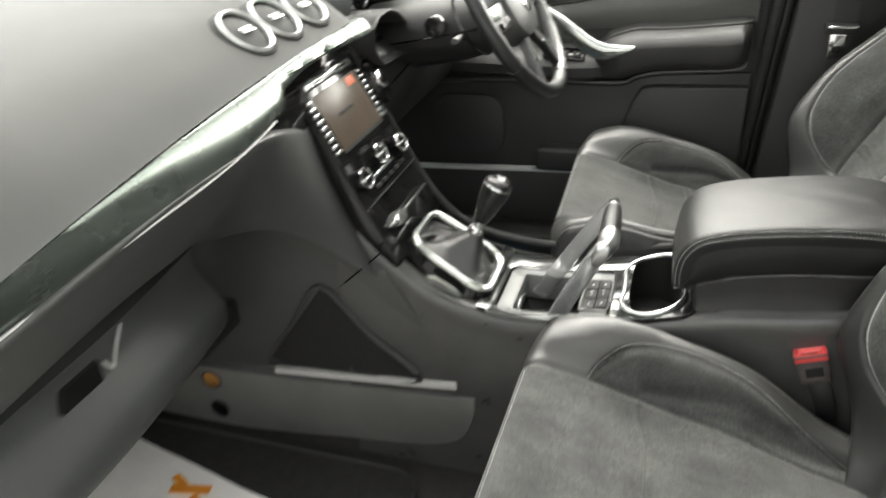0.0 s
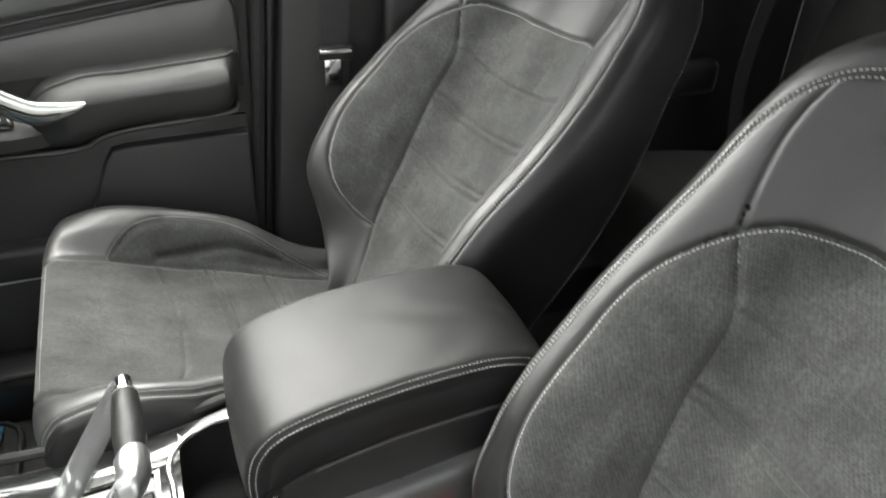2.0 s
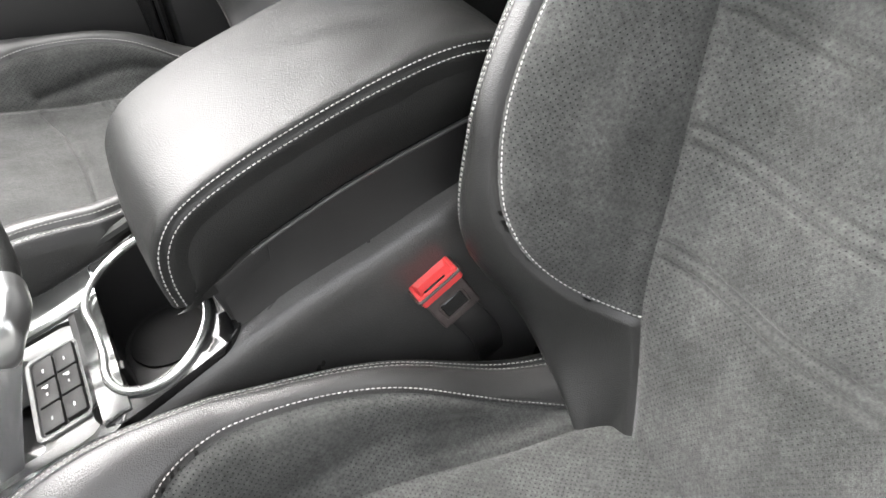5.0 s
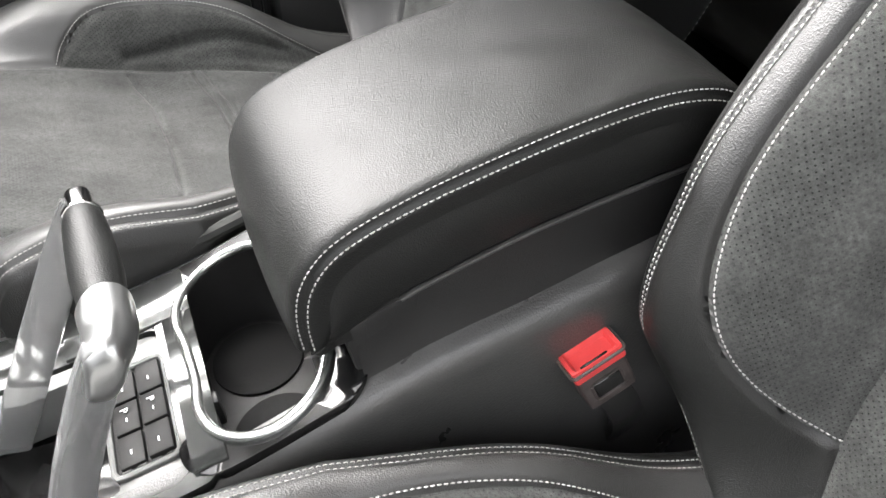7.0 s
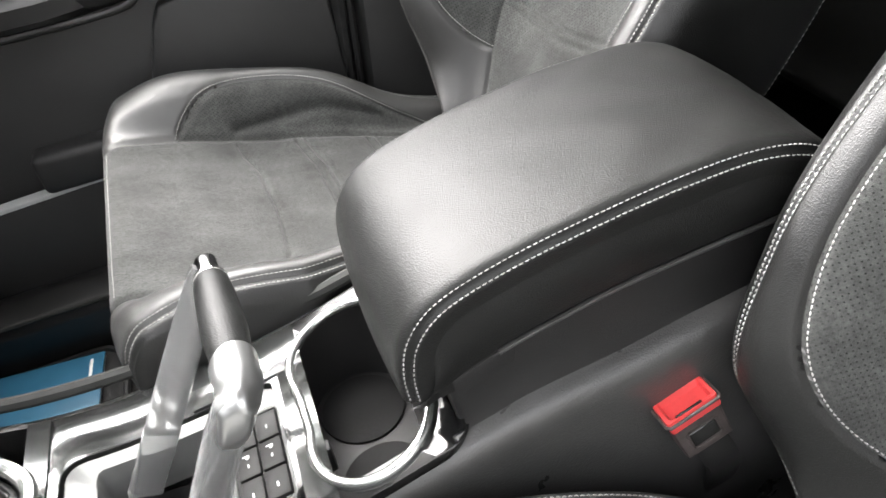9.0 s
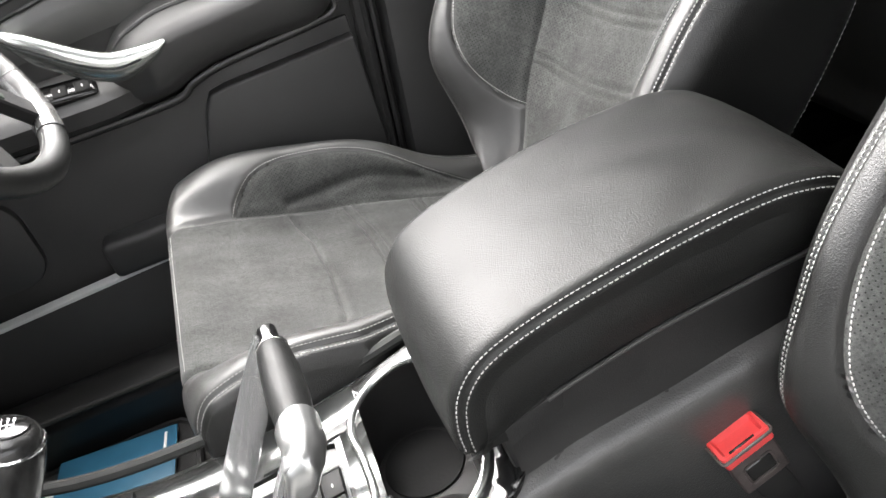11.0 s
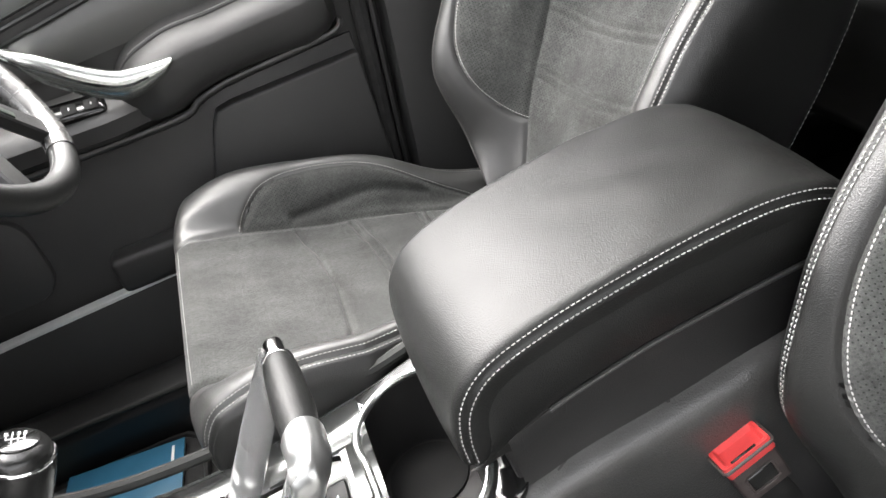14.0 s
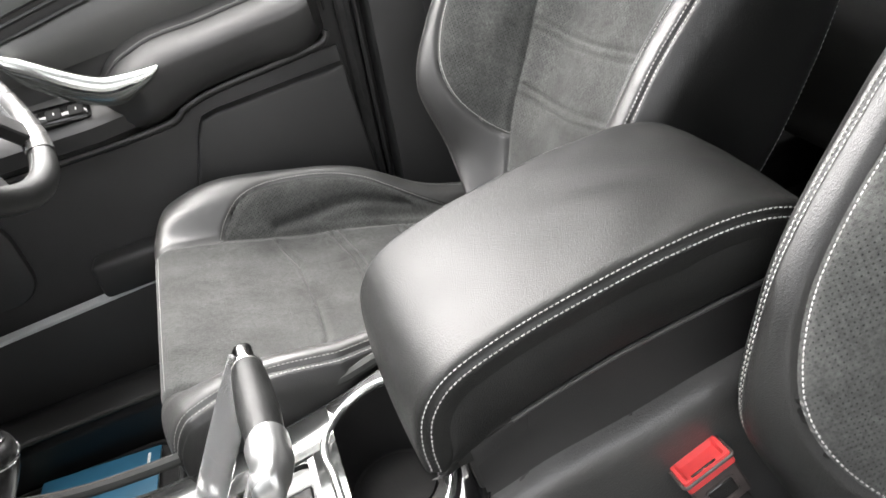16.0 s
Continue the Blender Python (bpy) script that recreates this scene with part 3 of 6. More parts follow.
def fold(P, Q):
    """A soft crease along the bolster inserts."""
    d = seam_near(np.abs(P), Q, [np.array(FOLD)])[0]
    return -0.0042 * np.exp(-(d / 0.005) ** 2)


CUSHION_PANELS = [("centre_panel", False), ("bolster", True), ("bolster_insert", True), ("side_panel", True)]


def cushion_sort(P, Q):
    a = np.abs(P)
    foot = np.interp(Q, [p[1] for p in FOOT], [p[0] for p in FOOT])
    arc = np.interp(Q, [p[1] for p in ARC], [p[0] for p in ARC], left=0, right=0)
    out = np.zeros(P.shape, int)
    out[(a >= foot) & (a < 0.262)] = 1
    out[(a >= foot) & (a < arc) & (Q > -0.045)] = 2
    out[a >= 0.262] = 3
    return out


SEAT_MATS = {"centre_panel": PERFORATED, "upper_panel": LEATHER, "edge_panel": LEATHER, "bolster_insert": PERFORATED, "bolster": SEATLEATHER, "side_panel": LEATHER, "rear_panel": PLASTIC}


WORNSEAT = crease(material("worn_driver_seat_leather", (0.045, 0.045, 0.044), 0.35, spec=0.7, grain=0.2, scale=850, kind="voronoi", var=0.4, var_scale=13, rough_var=0.03), 170, 0.25)


def seat(label, y, cx=0.0, cy=0.0, cz=0.0, head=2.0, pitch=0.0, turn=5.0, bx=0.0, bz=0.0, recline=0.0, cross=5, mats=SEAT_MATS):
    s = thing("car_seat", label, "car seat", (0, y, 0), "front seats")
    s.rotation_euler = (0, 0, radians(turn))
    back = link("backrest", None, s, "reclined backrest in suede and leather")
    c, r = math.cos(radians(recline)), math.sin(radians(recline))
    back.location = (BASE[0] + bx - c * BASE[0] - r * BASE[2], 0, BASE[2] + bz + r * BASE[0] - c * BASE[2])
    back.rotation_euler = (0, radians(recline), 0)
    seams = mirror([ARCH, SIDE, MID])
    skin = Skin(back_form, np.r_[np.linspace(-0.69, -0.44, 14)[:-1], np.linspace(-0.44, 0.44, 270), np.linspace(0.44, 0.69, 14)[1:]], np.linspace(-0.14, 0.6795, 320), seams, 0.0038, 0.0042, cuts=mirror([ARCH, [(0.267, -0.2), (0.267, 0.8)], MID]), faint=mirror(CROSS))
    skin.panels(back_sort, BACK_PANELS, mats, back, {"centre_panel": "charcoal suede centre with double cross seams", "bolster_insert": "perforated charcoal suede insert", "edge_panel": "black leather edge"})
    for sg in (1, -1):
        m = np.array((sg, 1))
        skin.sew(np.array(ARCH) * m, back, -0.004 * sg, r=0.00054)
        skin.sew(np.array(SIDE) * m, back, 0.0045, r=0.0006)
        skin.sew(np.array(SIDE) * m, back, -0.0045, r=0.0006)
        skin.sew(np.array(REAR) * m, back, r=0.0008, length=0.0045, pitch=0.0062)
    cush = link("seat_cushion", None, s, "seat cushion in suede and leather")
    cush.location = (cx, cy, cz)
    cush.rotation_euler = (0, radians(pitch), radians(head - turn))
    seams = mirror([FOOT, ARC, CREST])
    skin = Skin(cushion_form, np.linspace(-0.40, 0.40, 330), np.linspace(-0.25, 0.42, 340), seams, 0.0045, 0.0045, cuts=mirror([FOOT, ARC, CREST]), puff=fold, faint=mirror(CCROSS[:cross]))
    skin.panels(cushion_sort, CUSHION_PANELS, mats, cush, {"centre_panel": "charcoal suede centre", "bolster": "black leather bolster"})
    for sg in (1, -1):
        m = np.array((sg, 1))
        skin.sew(np.array(ARC) * m, cush, -0.004 * sg, r=0.00056)
        skin.sew(np.array(CREST) * m, cush, 0.0045)
        skin.sew(np.array([(0.0, -0.146), (0.10, -0.146), (0.160, -0.144)]) * m, cush)
        skin.sew(np.array(CREST) * m, cush, -0.0045)
    part("seat_base", box((-0.08, cy - 0.22, 0.06), (0.42, cy + 0.22, 0.24), 0.02, 3), PLASTIC, s)
    for yy in (-0.2, 0.2):
        part("seat_rail", box((-0.12, cy + yy - 0.02, 0.0), (0.46, cy + yy + 0.02, 0.06), 0.006), PLASTIC, s)
    return s


driver_seat = seat("black leather and charcoal suede driver's seat with white stitching", 0.287, 0.009, 0.091, -0.0045, 1.8, 3.1, 10.4, -0.0094, 0.0097, 5.14, mats={**SEAT_MATS, "bolster": WORNSEAT, "edge_panel": SEATLEATHER})
passenger_seat = seat("black leather and charcoal suede passenger seat beside the console", -0.4043, 0.0436, -0.026, -0.0217, -0.35, 1.2, 1.05, -0.0068, -0.0415, -7.22, cross=1)


# ---- armrest box ----
LID = np.array(smooth_line([(0.112, 0.437), (0.112, 0.468), (0.121, 0.500), (0.147, 0.526), (0.20, 0.543), (0.27, 0.5545), (0.34, 0.5615), (0.40, 0.560), (0.445, 0.545), (0.468, 0.515), (0.474, 0.48)], 8))
LID_Q = np.r_[0, np.cumsum(np.linalg.norm(np.diff(LID, axis=0), axis=1))]
NEAR, FAR = -0.114, 0.090
HALF, MIDDLE = (FAR - NEAR) / 2, (FAR + NEAR) / 2


LIDSKIN = crease(material("soft_black_armrest_leather", (0.010, 0.0103, 0.010), 0.43, spec=0.29, grain=0.28, scale=860, kind="voronoi", var=0.5, var_scale=9, rough_var=0.07), 300, 0.06)


def lid_form(P, Q):
    x, z = np.interp(Q, LID_Q, LID[:, 0]), np.interp(Q, LID_Q, LID[:, 1])
    tx, tz = np.gradient(LID[:, 0]), np.gradient(LID[:, 1])
    ln = np.hypot(tx, tz)
    nx, nz = np.interp(Q, LID_Q, -tz / ln), np.interp(Q, LID_Q, tx / ln)
    r = 0.014
    over = np.clip(np.abs(P) - (HALF - r), 0, None)
    ang = np.minimum(over / r, math.pi / 2)
    y = MIDDLE + np.sign(P) * (np.minimum(np.abs(P), HALF - r) + r * np.sin(ang))
    sink = r * (1 - np.cos(ang)) + np.maximum(over - r * math.pi / 2, 0) - 0.005 * (1 - (np.minimum(np.abs(P), HALF) / HALF) ** 2)
    return np.stack([x - nx * sink, y, z - nz * sink], axis=-1)


def lid_creases(P, Q):
    return 0.0006 * np.sin(Q * 60 + 3 * np.sin(P * 40)) * np.exp(-((Q - 0.33) / 0.1) ** 2)


armrest = thing("armrest_box", "black leather padded armrest box with pale double stitching", "armrest")
EDGE_P = HALF - 0.014 + 0.0135
skin = Skin(lid_form, np.linspace(-HALF - 0.03, HALF + 0.03, 130), np.linspace(0, LID_Q[-1], 170),
            [np.array([(-EDGE_P, 0), (-EDGE_P, LID_Q[-1])]), np.array([(EDGE_P, 0), (EDGE_P, LID_Q[-1])])], 0.0022, 0.0028, puff=lid_creases)
skin.panels(lambda p, q: np.zeros(p.shape, int), [("cushion", False)], {"cushion": LIDSKIN}, armrest)
for sg in (-1, 1):
    ln = np.array([(sg * EDGE_P, 0.002), (sg * EDGE_P, LID_Q[-1])])
    skin.sew(ln, armrest, 0.0040, r=0.00044)
    skin.sew(ln, armrest, -0.0034, r=0.00044)
LOW = np.array(smooth_line([(0.112, 0.437), (0.135, 0.443), (0.182, 0.465), (0.24, 0.479), (0.295, 0.488), (0.395, 0.496), (0.474, 0.498)], 8))
for yy, sg in ((NEAR, -1), (FAR, 1)):
    top = np.array([lid_form(np.array([sg * (HALF + 0.018)]), np.array([q]))[0] for q in np.linspace(0, LID_Q[-1], 60)])
    f = np.linspace(0, 1, 60)
    fl = np.r_[0, np.cumsum(np.linalg.norm(np.diff(LOW, axis=0), axis=1))]
    fl /= fl[-1]
    low = np.stack([np.interp(f, fl, LOW[:, 0]), np.full(60, yy), np.interp(f, fl, LOW[:, 1])], axis=1)
    rows = [top * (1 - k) + low * k + np.array((0, sg * 0.003 * math.sin(math.pi * k), 0)) for k in np.linspace(0, 1, 8)]
    part("side_panel", loft(rows, False, False), LIDSKIN, armrest)
part("underside", prism([(0.135, 0.440), (0.20, 0.463), (0.30, 0.481), (0.47, 0.490), (0.47, 0.50), (0.30, 0.50), (0.14, 0.45)], "y", NEAR + 0.006, FAR - 0.006, 0.003), PLASTIC, armrest)

# ---- centre console ----
console = thing("centre_console", "black plastic centre console with silver and gloss black trim", "console")
EDGE = [(-0.52, 0.60), (-0.44, 0.52), (-0.367, 0.444), (-0.30, 0.388), (-0.22, 0.357), (-0.15, 0.347), (-0.05, 0.352), (0.05, 0.366), (0.138, 0.390), (0.20, 0.404), (0.28, 0.415), (0.36, 0.428), (0.43, 0.432), (0.50, 0.40)]


def edge_z(x):
    return curve(EDGE, np.array(x, float))


EX = np.linspace(-0.45, 0.50, 90)
EZ = edge_z(EX)
for y0, yin in ((-0.140, -0.108), (0.104, 0.086)):
    rows = []
    for f, dz, lift in ((0.0, 0.006, 0.010), (0.12, 0.006, 0.006), (0.3, 0.0055, 0.002), (0.5, 0.004, 0.0), (0.66, 0.0015, 0.0), (0.80, -0.0025, 0.0), (0.91, -0.009, 0.0), (0.98, -0.018, 0.0), (1.02, -0.030, 0.0), (1.05, -0.046, 0.0)):
        rows.append([(x, yin + (y0 - yin) * f, z + dz + lift * min(max((x - 0.165) / 0.03, 0.0), 1.0)) for x, z in zip(EX, EZ)])
    for f, g in ((1.09, 0.75), (1.12, 0.5), (1.15, 0.25), (1.17, 0.0)):
        rows.append([(x, y0 * f, z * g) for x, z in zip(EX, EZ)])
    part("side_skin", loft(rows, False, False), CONSOLESKIN, console)
part("core", prism([(-0.45, 0.36), (-0.30, 0.30), (0.02, 0.26), (0.16, 0.26), (0.17, 0.37), (0.49, 0.37), (0.49, 0.03), (-0.45, 0.03)], "y", -0.12, 0.09, 0.0), PLASTIC, console)
# wall below the armrest, leaning in
rows = []
for y, z0, z1 in ((-0.1235, 0.0, 0.0), (-0.1175, 0.22, 0.22), (-0.1125, 0.6, 0.6), (-0.110, 1.0, 1.0)):
    rows.append([(x, y, (1 - z0) * (edge_z(x) - 0.004) + z0 * np.interp(x, LOW[:, 0], LOW[:, 1] - 0.004)) for x in np.linspace(0.15, 0.47, 40)])
part("bin_wall", loft(rows, False, False), PLASTIC, console)
part("bin_front", prism([(0.150, 0.37), (0.142, 0.445), (0.20, 0.465), (0.20, 0.37)], "y", -0.112, 0.088, 0.004), PLASTIC, console)
part("bin_end", box((0.44, -0.108, 0.2), (0.505, 0.084, 0.40), 0.02, 3), PLASTIC, console)
lip = [(x, -0.1135, np.interp(x, LOW[:, 0], LOW[:, 1]) - 0.005) for x in np.linspace(0.185, 0.46, 20)]
part("hinge_rib", tube(lip, 0.0023, 8), CONSOLESKIN, console)


def deck_pt(x, y, dz=0.0):
    return (x, y, float(edge_z(x)) + 0.008 + dz)


def rounded(x0, x1, y0, y1, r, n=8):
    """A rounded oblong, anticlockwise."""
    out = []
    for cx, cy, a0 in ((x1 - r, y1 - r, 0), (x0 + r, y1 - r, 90), (x0 + r, y0 + r, 180), (x1 - r, y0 + r, 270)):
        for k in range(n):
            a = radians(a0 + 90 * k / (n - 1))
            out.append((cx + r * math.cos(a), cy + r * math.sin(a)))
    return out


def even(loop, n=96):
    p = np.array(list(loop) + [loop[0]])
    d = np.r_[0, np.cumsum(np.linalg.norm(np.diff(p, axis=0), axis=1))]
    c = p[:-1].mean(axis=0)
    q = np.linspace(0, d[-1], n, endpoint=False)
    out = np.stack([np.interp(q, d, p[:, 0]), np.interp(q, d, p[:, 1])], axis=1)
    a = np.arctan2(out[:, 1] - c[1], out[:, 0] - c[0])
    return np.roll(out, -int(np.argmin(np.abs(a))), axis=0)


def deck_ring(name, outer, inner, mat, depth_out, depth_in, dz=0.0, label=""):
    a, b = even(outer), even(inner)
    rows = [[deck_pt(x, y, dz - depth_out) for x, y in a], [deck_pt(x, y, dz - 0.001) for x, y in a],
            [deck_pt(*(p * 0.96 + q * 0.04), dz) for p, q in zip(a, b)], [deck_pt(*(p * 0.04 + q * 0.96), dz) for p, q in zip(a, b)],
            [deck_pt(x, y, dz - 0.001) for x, y in b], [deck_pt(x, y, dz - depth_in) for x, y in b]]
    return part(name, loft(rows, False), mat, console, label)


# cup holder: two overlapping round wells
def cup_outline(grow=0.0):
    out = []
    c1, r1, c2, r2 = -0.070, 0.049 + grow, 0.020, 0.051 + grow
    ys = [c1 - r1 * math.cos(a) for a in np.linspace(0, math.pi * 0.62, 22)]
    ys = ys + [c2 + r2 * math.cos(a) for a in np.linspace(math.pi * 0.62, 0, 22)]
    ys = sorted(ys)
    def w(y):
        a = math.sqrt(max(r1 ** 2 - (y - c1) ** 2, 0))
        b = math.sqrt(max(r2 ** 2 - (y - c2) ** 2, 0))
        m = 0.040 + grow if c1 < y < c2 else 0.0
        return max(a, b, m)
    for y in ys:
        out.append((0.083 + w(y), y))
    for y in ys[::-1][1:-1]:
        out.append((0.083 - w(y), y))
    return out


cup = cup_outline()
deck_ring("cup_surround", rounded(0.012, 0.158, -0.131, 0.088, 0.03), cup_outline(0.001), GLOSS, 0.02, 0.004, 0.001, "gloss black cup holder surround")
ring = even(cup_outline(0.002), 120)
for _ in range(5):
    ring = (np.roll(ring, 1, axis=0) + 2 * ring + np.roll(ring, -1, axis=0)) / 4
part("cup_rim", tube([deck_pt(x, y, 0.0025) for x, y in ring], 0.0046, 10, True), SILVER, console, "satin silver cup holder rim")
well = even(cup)
part("cup_well", loft([[deck_pt(x, y, 0.002) for x, y in well], [deck_pt(0.083 + (x - 0.083) * 0.97, y * 0.98 - 0.0005, -0.03) for x, y in well], [(0.083 + (x - 0.083) * 0.93, -0.025 + (y + 0.025) * 0.95, 0.297) for x, y in well]], False), PLASTIC, console)
part("cup_floor", loft([[(0.083 + (x - 0.083) * 0.95, -0.025 + (y + 0.025) * 0.96, 0.293) for x, y in well], [(0.083 + (x - 0.083) * 0.95, -0.025 + (y + 0.025) * 0.96, 0.299) for x, y in well]]), KEYBLACK, console)
CUPMAT = material("worn_grey_rubber", (0.007, 0.007, 0.007), 0.8, spec=0.15, grain=0.2, scale=300, var=-0.6, var_scale=28)
for cy in (-0.068, 0.020):
    part("cup_mat", cyl(0.041, 0.299, 0.302, Matrix.Translation((0.083, cy, 0)), 40), CUPMAT, console, "worn grey rubber cup mat")
for k in (-1, 1):
    part("cup_finger", box((-0.004, -0.006, 0.0), (0.004, 0.006, 0.03), 0.002, 2, Matrix.Translation((0.083 + k * 0.040, -0.068 + (0.01 if k < 0 else -0.02), 0.335))), PLASTIC, console)

def lettering(text, size, m, mat, parent):
    cu = bpy.data.curves.new("lettering", "FONT")
    cu.body, cu.size, cu.extrude = text, size, 0.0002
    cu.align_x, cu.align_y = "CENTER", "CENTER"
    cu.materials.append(mat)
    ob = new("lettering", cu)
    ob.parent = parent
    ob.matrix_basis = m
    return ob


# silver plate, inset tray and switch block
deck_ring("trim_plate", rounded(-0.205, 0.044, -0.133, 0.088, 0.02), rounded(-0.178, 0.020, -0.122, 0.032, 0.018), PLATE, 0.012, 0.012, 0.0, "polished dark silver console plate")


def deck_patch(name, x0, x1, y0, y1, mat, dz=0.003, thick=0.004, label=""):
    """A thin plate that follows the deck."""
    xs = np.linspace(x0, x1, max(3, int((x1 - x0) / 0.01)))
    rows = [[deck_pt(x, y0, dz - thick), deck_pt(x, y0, dz - 0.0006), deck_pt(x, y0 + 0.0012, dz), deck_pt(x, y1 - 0.0012, dz), deck_pt(x, y1, dz - 0.0006), deck_pt(x, y1, dz - thick)] for x in xs]
    return part(name, loft(rows), mat, console, label)


deck_patch("silver_inlay", -0.060, 0.044, 0.033, 0.085, PLATE, label="polished silver inlay")
deck_patch("silver_inlay", 0.0195, 0.044, -0.1225, 0.033, PLATE)
deck_patch("silver_band", -0.205, -0.186, -0.131, 0.084, PLATE, 0.005, 0.008, "polished silver band behind the gaiter")
TRAYGREY = material("grey_satin_tray", (0.13, 0.133, 0.13), 0.4, 0.3, grain=0.1, scale=700, var=0.2, var_scale=25)
deck_ring("tray_frame", rounded(-0.175, 0.017, -0.119, 0.029, 0.016), rounded(-0.148, -0.032, -0.106, 0.013, 0.006), TRAYGREY, 0.02, 0.05, -0.003, "grey tray frame")
part("tray_floor", box((-0.16, -0.112, 0.292), (-0.025, 0.018, 0.30), 0.002), GLOSS, console)
part("slot_band", tube([(-0.145, y, 0.316 + 0.02 * math.cos((y + 0.045) * 40)) for y in np.linspace(-0.092, 0.006, 16)], 0.002, 6), SILVER, console)
block_m = Matrix.Translation((-0.008, -0.048, float(edge_z(-0.008)) + 0.006)) @ Matrix.Rotation(radians(-7), 4, "Y")
part("switch_block", box((-0.027, -0.050, -0.02), (0.023, 0.050, 0.0), 0.003, 2, block_m), KEYBLACK, console)
part("switch_frame", tube([block_m @ Vector((x, y, 0.001)) for x, y in even(rounded(-0.0265, 0.0225, -0.0495, 0.0495, 0.006), 48)], 0.0026, 8, True), TRAYGREY, console)
for k in range(4):
    part("block_rib", box((-0.021 + 0.011 * k, -0.0465, -0.001), (-0.014 + 0.011 * k, -0.0440, 0.0015), 0.0006, 1, block_m), PLASTIC, console)
for k in range(2):
    for j in range(3):
        x0, y0 = -0.021 + 0.021 * k, -0.044 + 0.030 * j
        sw = part("switch", box((x0, y0, -0.002), (x0 + 0.019, y0 + 0.028, 0.004 + 0.001 * k), 0.0015, 2, block_m), KEYBLACK, console)
        part("symbol", box((x0 + 0.009, y0 + 0.009, 0.0042 + 0.001 * k), (x0 + 0.0104, y0 + 0.0135 - 0.001 * (j % 2), 0.0052 + 0.001 * k), 0.0004, 1, block_m), WHITE, sw)
        if j == 1:
            lettering("P", 0.0085, block_m @ Matrix.Translation((x0 + 0.0085, y0 + 0.0195, 0.0053 + 0.001 * k)) @ Matrix.Rotation(radians(-90), 4, "Z"), WHITE, sw)

# ---- parking brake: padded grip across the car on two flat arms ----
brake = thing("parking_brake", "black and silver parking brake with padded grip and clear grey arms", "parking brake")
CAPSILVER = material("matt_silver_cap", (0.33, 0.335, 0.33), 0.28, 0.85, grain=0.05, scale=500, var=0.06, var_scale=30)
ARM = material("clear_smoked_plastic_arm", (0.5, 0.51, 0.51), 0.12, 0.0, trans=0.72)
an, al = ARM.node_tree.nodes, ARM.node_tree.links
ac, aj = an.new("ShaderNodeTexCoord"), an.new("ShaderNodeCombineXYZ")
for slot, way in (("X", (420, 105, -320)), ("Y", (5, 1, 7))):
    dot = an.new("ShaderNodeVectorMath")
    dot.operation = "DOT_PRODUCT"
    dot.inputs[1].default_value = way
    al.new(ac.outputs["Object"], dot.inputs[0])
    al.new(dot.outputs["Value"], aj.inputs[slot])
streak = an.new("ShaderNodeTexNoise")
streak.inputs["Scale"].default_value, streak.inputs["Detail"].default_value = 1.0, 3.0
al.new(aj.outputs[0], streak.inputs["Vector"])
shade = an.new("ShaderNodeMapRange")
shade.inputs["From Min"].default_value, shade.inputs["From Max"].default_value = 0.56, 0.74
al.new(streak.outputs["Fac"], shade.inputs["Value"])
tone = an.new("ShaderNodeMix")
tone.data_type = "RGBA"
tone.inputs[6].default_value, tone.inputs[7].default_value = (0.40, 0.405, 0.405, 1), (0.85, 0.85, 0.85, 1)
al.new(shade.outputs[0], tone.inputs[0])
al.new(tone.outputs[2], an["Principled BSDF"].inputs["Base Color"])
axis0, axis1 = Vector((0.006, -0.066, 0.484)), Vector((0.0, 0.050, 0.489))
pts = [axis0.lerp(axis1, f) for f in np.linspace(0, 0.90, 14)]
part("grip", tube(pts, [0.0148, 0.0154, 0.0158, 0.0164, 0.0170, 0.0176, 0.0174, 0.0171, 0.0168, 0.0164, 0.0160, 0.0156, 0.0148, 0.0130], 20), LIDSKIN, brake, "black leather brake grip")
part("collar", tube([axis0.lerp(axis1, f) for f in (0.895, 0.90, 0.915, 0.93)], [0.0133, 0.0143, 0.0143, 0.0125], 24), CHROME, brake, "polished chrome collar")
part("button_gap", tube([axis0.lerp(axis1, f) for f in (0.92, 0.945)], [0.0114, 0.0114], 20), GLOSS, brake)
part("button", tube([axis0.lerp(axis1, f) for f in (0.935, 1.10, 1.125, 1.13)], [0.0106, 0.0100, 0.0094, 0.0070], 24), CHROME, brake, "chrome release button")
ax = (axis1 - axis0).normalized()
elbow = smooth_line([axis0 + ax * 0.006, axis0 - ax * 0.002, axis0 - ax * 0.012, (0.0035, -0.0925, 0.4815), (-0.003, -0.0985, 0.470), (-0.0115, -0.1010, 0.4585)], 4)
rows = []
for i, c in enumerate(elbow):
    f = i / (len(elbow) - 1)
    t = Vector(elbow[min(i + 1, len(elbow) - 1)] - elbow[max(i - 1, 0)]).normalized()
    side = Vector((1, 0.1, 0.3)).lerp(Vector((1, 0.25, 0.75)), f)
    u = (side - t * side.dot(t)).normalized()
    v = t.cross(u)
    ha, hb = 0.0178 - 0.0050 * f - 0.0045 * f ** 4, 0.0178 - 0.0104 * f ** 1.3
    tongue = 0.008 * (1 - f) ** 6
    row = []
    for a in np.linspace(0, 2 * math.pi, 28, endpoint=False):
        ca, sa = math.cos(a), math.sin(a)
        e = 2 / (2.0 + 2.5 * f)
        p = Vector(c) + u * (ha * math.copysign(abs(ca) ** e, ca)) + v * (hb * math.copysign(abs(sa) ** e, sa))
        q = p - axis0
        q = q - ax * q.dot(ax)
        row.append(p + ax * tongue * max(0.0, q.normalized().dot(Vector((0.55, -0.1, 0.83)))))
    rows.append(row)
last = rows[-1]
mid = sum(last, Vector()) / len(last)
rows.append([mid + (p - mid) * 0.86 + Vector((-0.0012, -0.0003, -0.0016)) for p in last])
